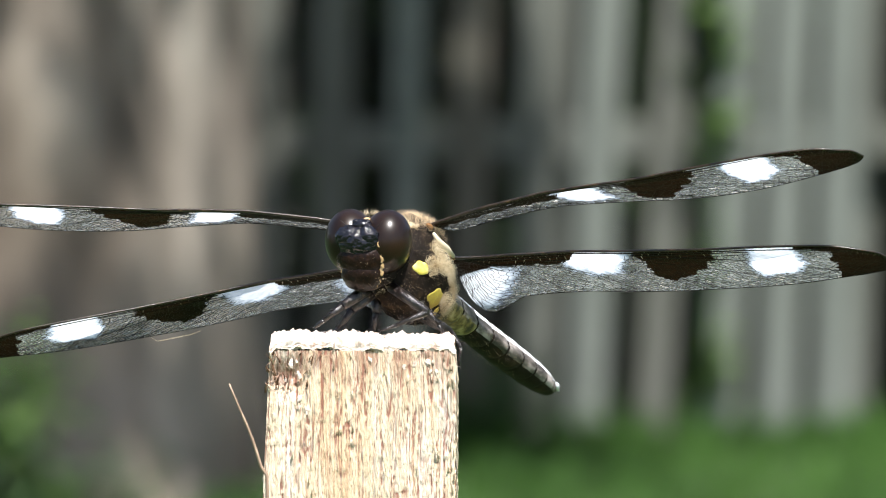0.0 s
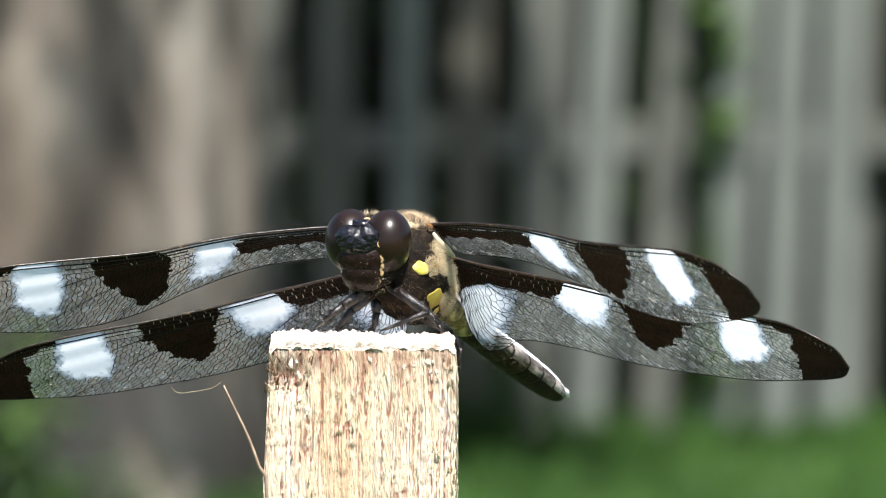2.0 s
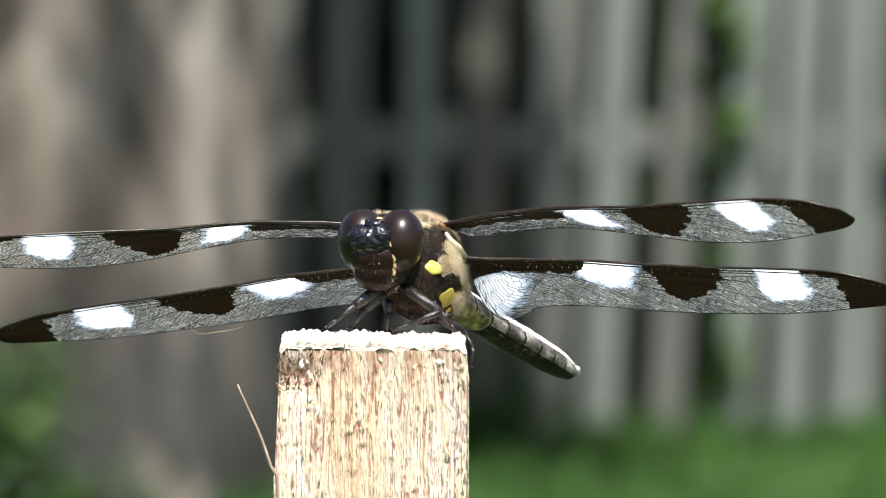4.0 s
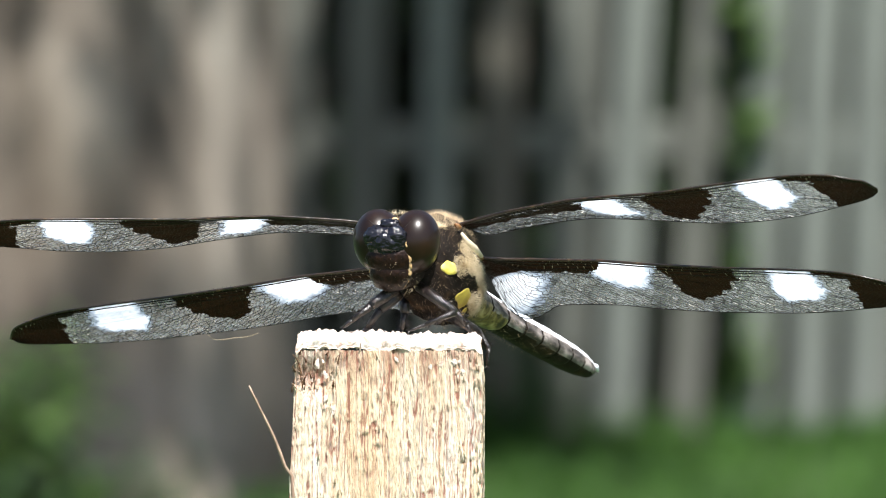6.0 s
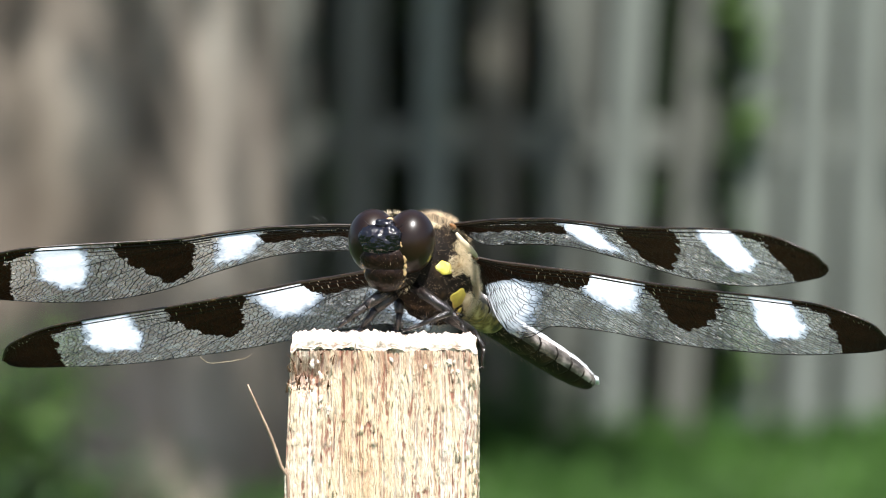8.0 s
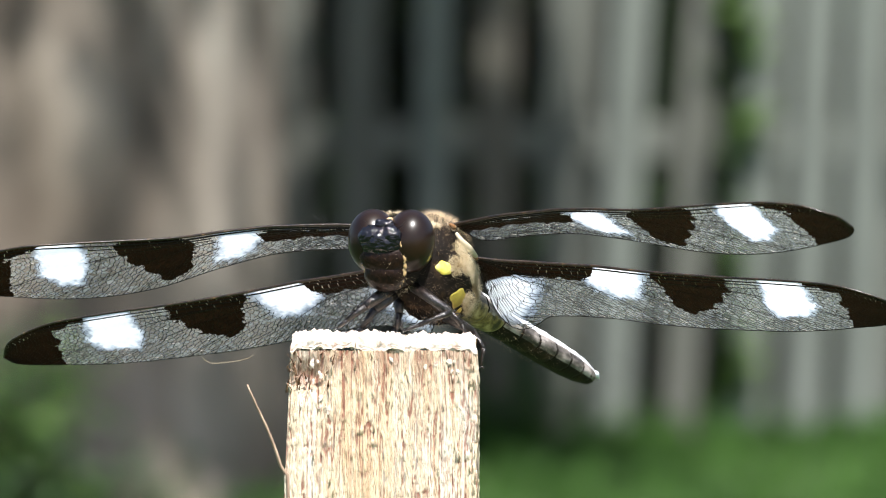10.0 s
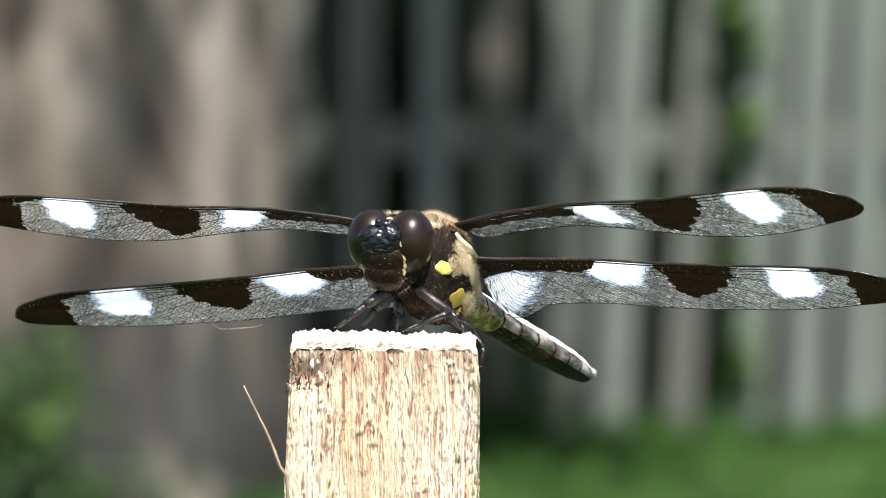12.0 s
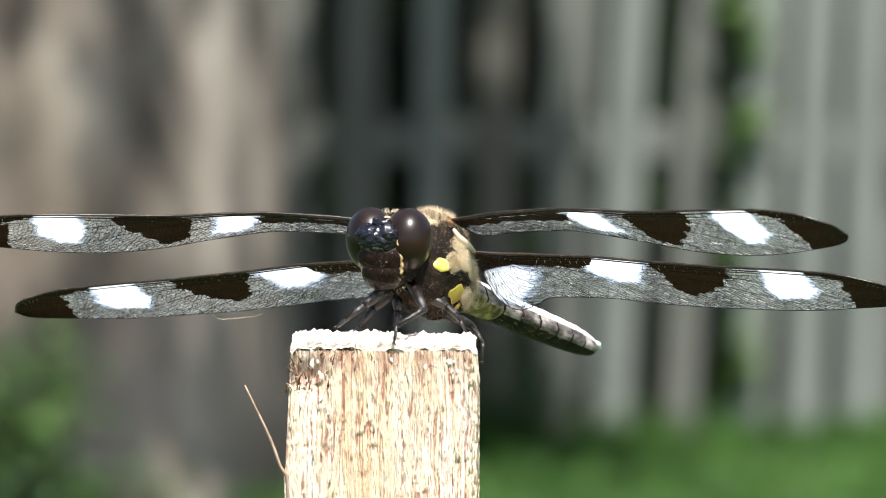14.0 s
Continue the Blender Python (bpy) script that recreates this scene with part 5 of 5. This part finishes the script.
WING_ROWS = {
    "FR": [(0, -9.1, 13.7, 0.6), (0.2, -1.9, 12.3, -1.3), (0.5, 5.7, 7.7, -6.6), (0.6, -1.8, 16.1, -2.1), (0.7, 14.5, 7.3, -6.0), (0.8, 20.9, -3.1, -13.7),
           (1, 5.8, 5.2, -8.2), (1.2, 4.2, 5.6, -6.4), (1.4, -15.8, 23.3, 9.4), (1.5, -19.9, 31.4, 6.7), (1.6, -8.0, 18.0, -3.0), (1.7, 16.4, -6.3, -13.2),
           (1.8, 24.1, -11.6, -16.9), (2, 25.6, -11.6, -17.5), (2.2, 7.5, 1.3, -9.2), (2.5, 5.3, 3.5, -8.0), (2.8, 4.2, -4.7, -9.8), (3, 2.0, 0.9, -8.1),
           (3.2, -7.1, 7.1, -4.0), (5.3, 13.4, -5.2, -11.6), (5.5, 4.7, 0.5, -9.3), (5.8, 2.6, 2.6, -7.9), (6, -3.1, 7.2, -4.9), (6.2, 11.1, -5.3, -11.5),
           (6.5, 10.2, -4.5, -11.1), (7, 10.4, -4.6, -11.2), (7.5, 18.4, -10.1, -14.6), (8, 10.8, -5.3, -11.9), (8.2, 16.0, -7.6, -12.8), (10.3, 4.3, 1.5, -8.3),
           (10.5, 5.0, -0.8, -8.7), (11, 2.3, 3.0, -7.3), (11.5, 0.1, 8.1, -5.1), (12, 0.6, 4.3, -6.8), (12.2, 12.3, -4.3, -11.1), (12.5, -9.7, 6.7, -5.6),
           (12.7, -6.9, 7.9, -5.0), (13, -0.6, 1.8, -7.3), (13.5, -1.0, 1.0, -8.1), (13.8, -5.1, 5.8, -5.9), (14, 2.3, -0.9, -8.6)],
    "HR": [(0, 1.6, 8.9, 10.6), (0.2, 9.0, 7.9, 8.5), (0.5, 13.7, 8.1, 8.6), (0.6, 3.2, 13.2, 9.7), (0.7, 25.9, 8.5, 8.5), (0.8, 26.8, -1.6, 3.0),
           (1, 11.6, 6.0, 7.7), (1.2, 8.8, 7.1, 8.7), (1.4, -13.1, 13.0, 6.5), (1.5, -9.3, 27.5, 20.3), (1.6, 10.8, 6.1, 3.4), (1.7, 18.0, -3.5, 2.3),
           (1.8, 19.8, -6.7, 1.7), (2, 23.7, -8.0, 0.6), (2.2, 16.8, 1.5, 5.1), (2.5, 12.5, 3.4, 6.4), (2.8, 6.9, -0.9, 5.0), (3, 8.0, 2.0, 6.1),
           (3.2, 1.3, 6.8, 9.8), (5.3, 15.8, -2.5, 3.7), (5.5, 11.2, 0.8, 4.5), (5.8, 9.1, 1.9, 5.3), (6, 4.6, 2.5, 5.7), (6.2, 12.5, -3.6, 3.6),
           (6.5, 13.2, -3.4, 3.2), (7, 13.7, -3.3, 3.9), (7.5, 15.6, -7.6, 2.4), (8, 15.5, -3.9, 3.0), (8.2, 17.3, -5.4, 3.3), (10.3, 10.2, 0.7, 5.4),
           (10.5, 11.7, -0.8, 5.1), (11, 8.0, 2.1, 7.2), (11.5, 4.2, 5.5, 8.0), (12, 4.4, 4.0, 8.0), (12.2, 13.8, -3.1, 3.8), (12.5, -1.5, 5.9, 10.0),
           (12.7, -5.2, 3.4, 7.9), (13, 1.3, 1.2, 6.2), (13.5, 1.2, 1.7, 5.6), (13.8, -3.3, 2.9, 7.2), (14, 2.8, 1.7, 6.7)],
    "FL": [(0, -7.0, 9.0, 23.5), (0.2, 1.5, 12.2, 22.0), (0.5, 16.5, 18.4, 20.7), (0.6, 10.4, 16.5, 22.2), (0.7, 24.3, 17.4, 21.7), (0.8, 32.3, 21.2, 17.9),
           (1, 14.6, 14.5, 19.2), (1.2, 8.0, 13.3, 19.1), (1.4, -6.1, 0.9, 16.7), (1.5, -9.1, 2.3, 19.8), (1.6, 13.2, 15.8, 26.4), (1.7, 24.2, 21.4, 27.7),
           (1.8, 27.8, 23.5, 24.3), (2, 26.4, 22.0, 27.3), (2.2, 19.6, 20.6, 26.5), (2.5, 12.7, 15.7, 25.0), (2.8, 9.4, 20.4, 27.1), (3, 4.6, 14.6, 23.7),
           (3.2, -11.7, 8.6, 23.0), (5.3, 25.3, 26.2, 29.6), (5.5, 15.4, 19.4, 26.7), (5.8, 16.1, 25.6, 30.7), (6, -2.2, 10.9, 21.2), (6.2, 12.7, 15.7, 23.9),
           (6.5, 14.5, 14.4, 20.6), (7, 14.6, 15.7, 23.1), (7.5, 18.0, 17.2, 21.9), (8, 14.9, 16.5, 21.4), (8.2, 20.5, 20.1, 23.3), (10.3, 10.4, 14.1, 20.7),
           (10.5, 7.9, 12.2, 20.4), (11, 1.6, 6.6, 18.1), (11.5, 4.2, 7.3, 18.4), (12, 2.0, 5.4, 16.9), (12.2, 14.6, 14.6, 23.0), (12.5, -1.9, 8.0, 20.0),
           (12.7, -6.1, 4.9, 18.2), (13, -1.7, 7.2, 18.1), (13.5, -1.1, 8.0, 17.8), (13.8, -4.6, 5.8, 18.1), (14, 1.1, 10.8, 21.1)],
    "HL": [(0, -1.9, 23.6, 24.1), (0.2, 11.9, 27.7, 23.5), (0.5, 11.6, 26.3, 16.5), (0.6, 4.8, 22.7, 16.1), (0.7, 30.0, 22.4, 13.6), (0.8, 34.0, 27.7, 17.8),
           (1, 12.3, 18.0, 9.5), (1.2, 6.5, 14.3, 6.8), (1.4, -12.2, 12.4, 10.7), (1.5, -10.7, 17.0, 14.8), (1.6, 10.0, 25.2, 21.8), (1.7, 20.7, 24.5, 19.4),
           (1.8, 26.8, 25.0, 17.7), (2, 21.9, 24.7, 19.0), (2.2, 16.8, 22.1, 15.4), (2.5, 10.1, 17.6, 11.4), (2.8, 4.8, 16.9, 10.9), (3, 4.9, 15.3, 11.1),
           (3.2, -11.1, 10.4, 8.6), (5.3, 18.4, 26.4, 18.9), (5.5, 9.1, 20.0, 13.9), (5.8, 11.8, 26.6, 18.4), (6, 1.8, 15.8, 11.1), (6.2, 9.6, 18.5, 13.8),
           (6.5, 10.7, 17.8, 12.1), (7, 11.1, 18.0, 12.3), (7.5, 12.3, 19.2, 12.9), (8, 10.2, 18.8, 12.6), (8.2, 15.5, 20.2, 13.0), (10.3, 9.4, 16.9, 11.4),
           (10.5, 7.2, 16.2, 11.2), (11, 1.3, 15.2, 9.3), (11.5, 3.0, 12.6, 8.2), (12, 2.0, 11.3, 7.7), (12.2, 11.0, 19.6, 13.3), (12.5, -1.8, 14.0, 9.0),
           (12.7, -8.1, 9.7, 7.7), (13, -3.3, 10.2, 6.6), (13.5, -1.3, 10.6, 6.8), (13.8, -6.1, 10.0, 7.4), (14, -1.3, 11.4, 7.3)],
}
# swing of the dry stalk: seconds, degrees
STALK_ROWS = [(0, -2.2), (0.5, 2.0), (1.0, 4.4), (1.5, 1.2), (2.0, 0.3), (2.5, 0.0), (3.0, -1.2), (5.5, -0.3), (6.0, 0.8), (6.5, 0.0), (7.0, 0.3), (8.0, -0.9), (10.5, -0.6), (11.0, 0.0), (11.5, 1.2), (12.0, 0.9), (12.5, 0.0), (14.0, 0.3)]


def motions():
    def pitch(t):
        return float(np.interp(t, [a for a, _ in PITCH_ROWS], [b for _, b in PITCH_ROWS]))

    neck = Matrix.Translation((0.95 * MM, 7.0 * MM, -1.75 * MM))
    shifts = np.array(BODY_ROWS)
    body = []
    for t in sorted({row[0] for row in BODY_ROWS + PITCH_ROWS}):
        x, z = np.interp(t, shifts[:, 0], shifts[:, 1]), np.interp(t, shifts[:, 0], shifts[:, 2])
        body.append((t, Matrix.Translation((x * MM, 0, z * MM)) @ FLY @ neck @ pose(0, 0, 0, -pitch(t)) @ neck.inverted()))
    walk(dragonfly, body)
    walk(head, [(t, pose(0.95 * MM, 7.0 * MM, -1.75 * MM, pitch(t) - 28, 0, 0) @ pose(0, 0, 0, -nod, 0, 16 + yaw)) for t, nod, yaw in HEAD_ROWS])
    walk(abdomen, [(t, pose(0, -4.5 * MM, -1.5 * MM, pitch(t) + rx, 0, rz)) for t, rx, rz in ABDOMEN_ROWS])
    for key, rows in WING_ROWS.items():
        x, y, z = ROOTS[key]
        walk(wings[key], [(t, Matrix.Translation((x * MM, y * MM, z * MM)) @ pose(0, 0, 0, pitch(t)) @ pose(0, 0, 0, rx, ry, rz)) for t, rx, ry, rz in rows])
    # the foreleg lets go and reaches down over the front edge
    hip, knee, ankle = from_view(-2.5, 3.7, -4.2), from_view(1.1, 6.2, -6.6), from_view(-1.9, 7.45, -7.1)
    new_knee = from_view(-1.3, 6.0, -8.5)

    def about(p, turn):
        return Matrix.Translation(p) @ turn.to_matrix().to_4x4() @ Matrix.Translation(-p)

    swing = about(hip, (knee - hip).rotation_difference(new_knee - hip))
    shift = Matrix.Translation(new_knee - knee)
    stretch = about(knee, (ankle - knee).rotation_difference(from_view(-1.8, 7.8, -7.9) - knee))
    droop = about(ankle, (from_view(-3.4, 8.0, -7.5) - ankle).rotation_difference(from_view(-2.5, 9.3, -7.6) - ankle))
    rest = Matrix.Identity(4)
    for limb, reached in zip(foreleg, (swing, swing.inverted() @ shift @ stretch, swing.inverted() @ shift @ stretch, swing.inverted() @ shift @ stretch @ droop)):
        walk(limb, [(0.0, rest), (12.36, rest), (12.52, reached), (14.0, reached)])
    walk(stalk, [(t, pose(STAKE_X - STAKE_W / 2 + 0.0001, -0.0112, STAKE_TOP - 0.0156, 0, -a, 0)) for t, a in STALK_ROWS])


motions()
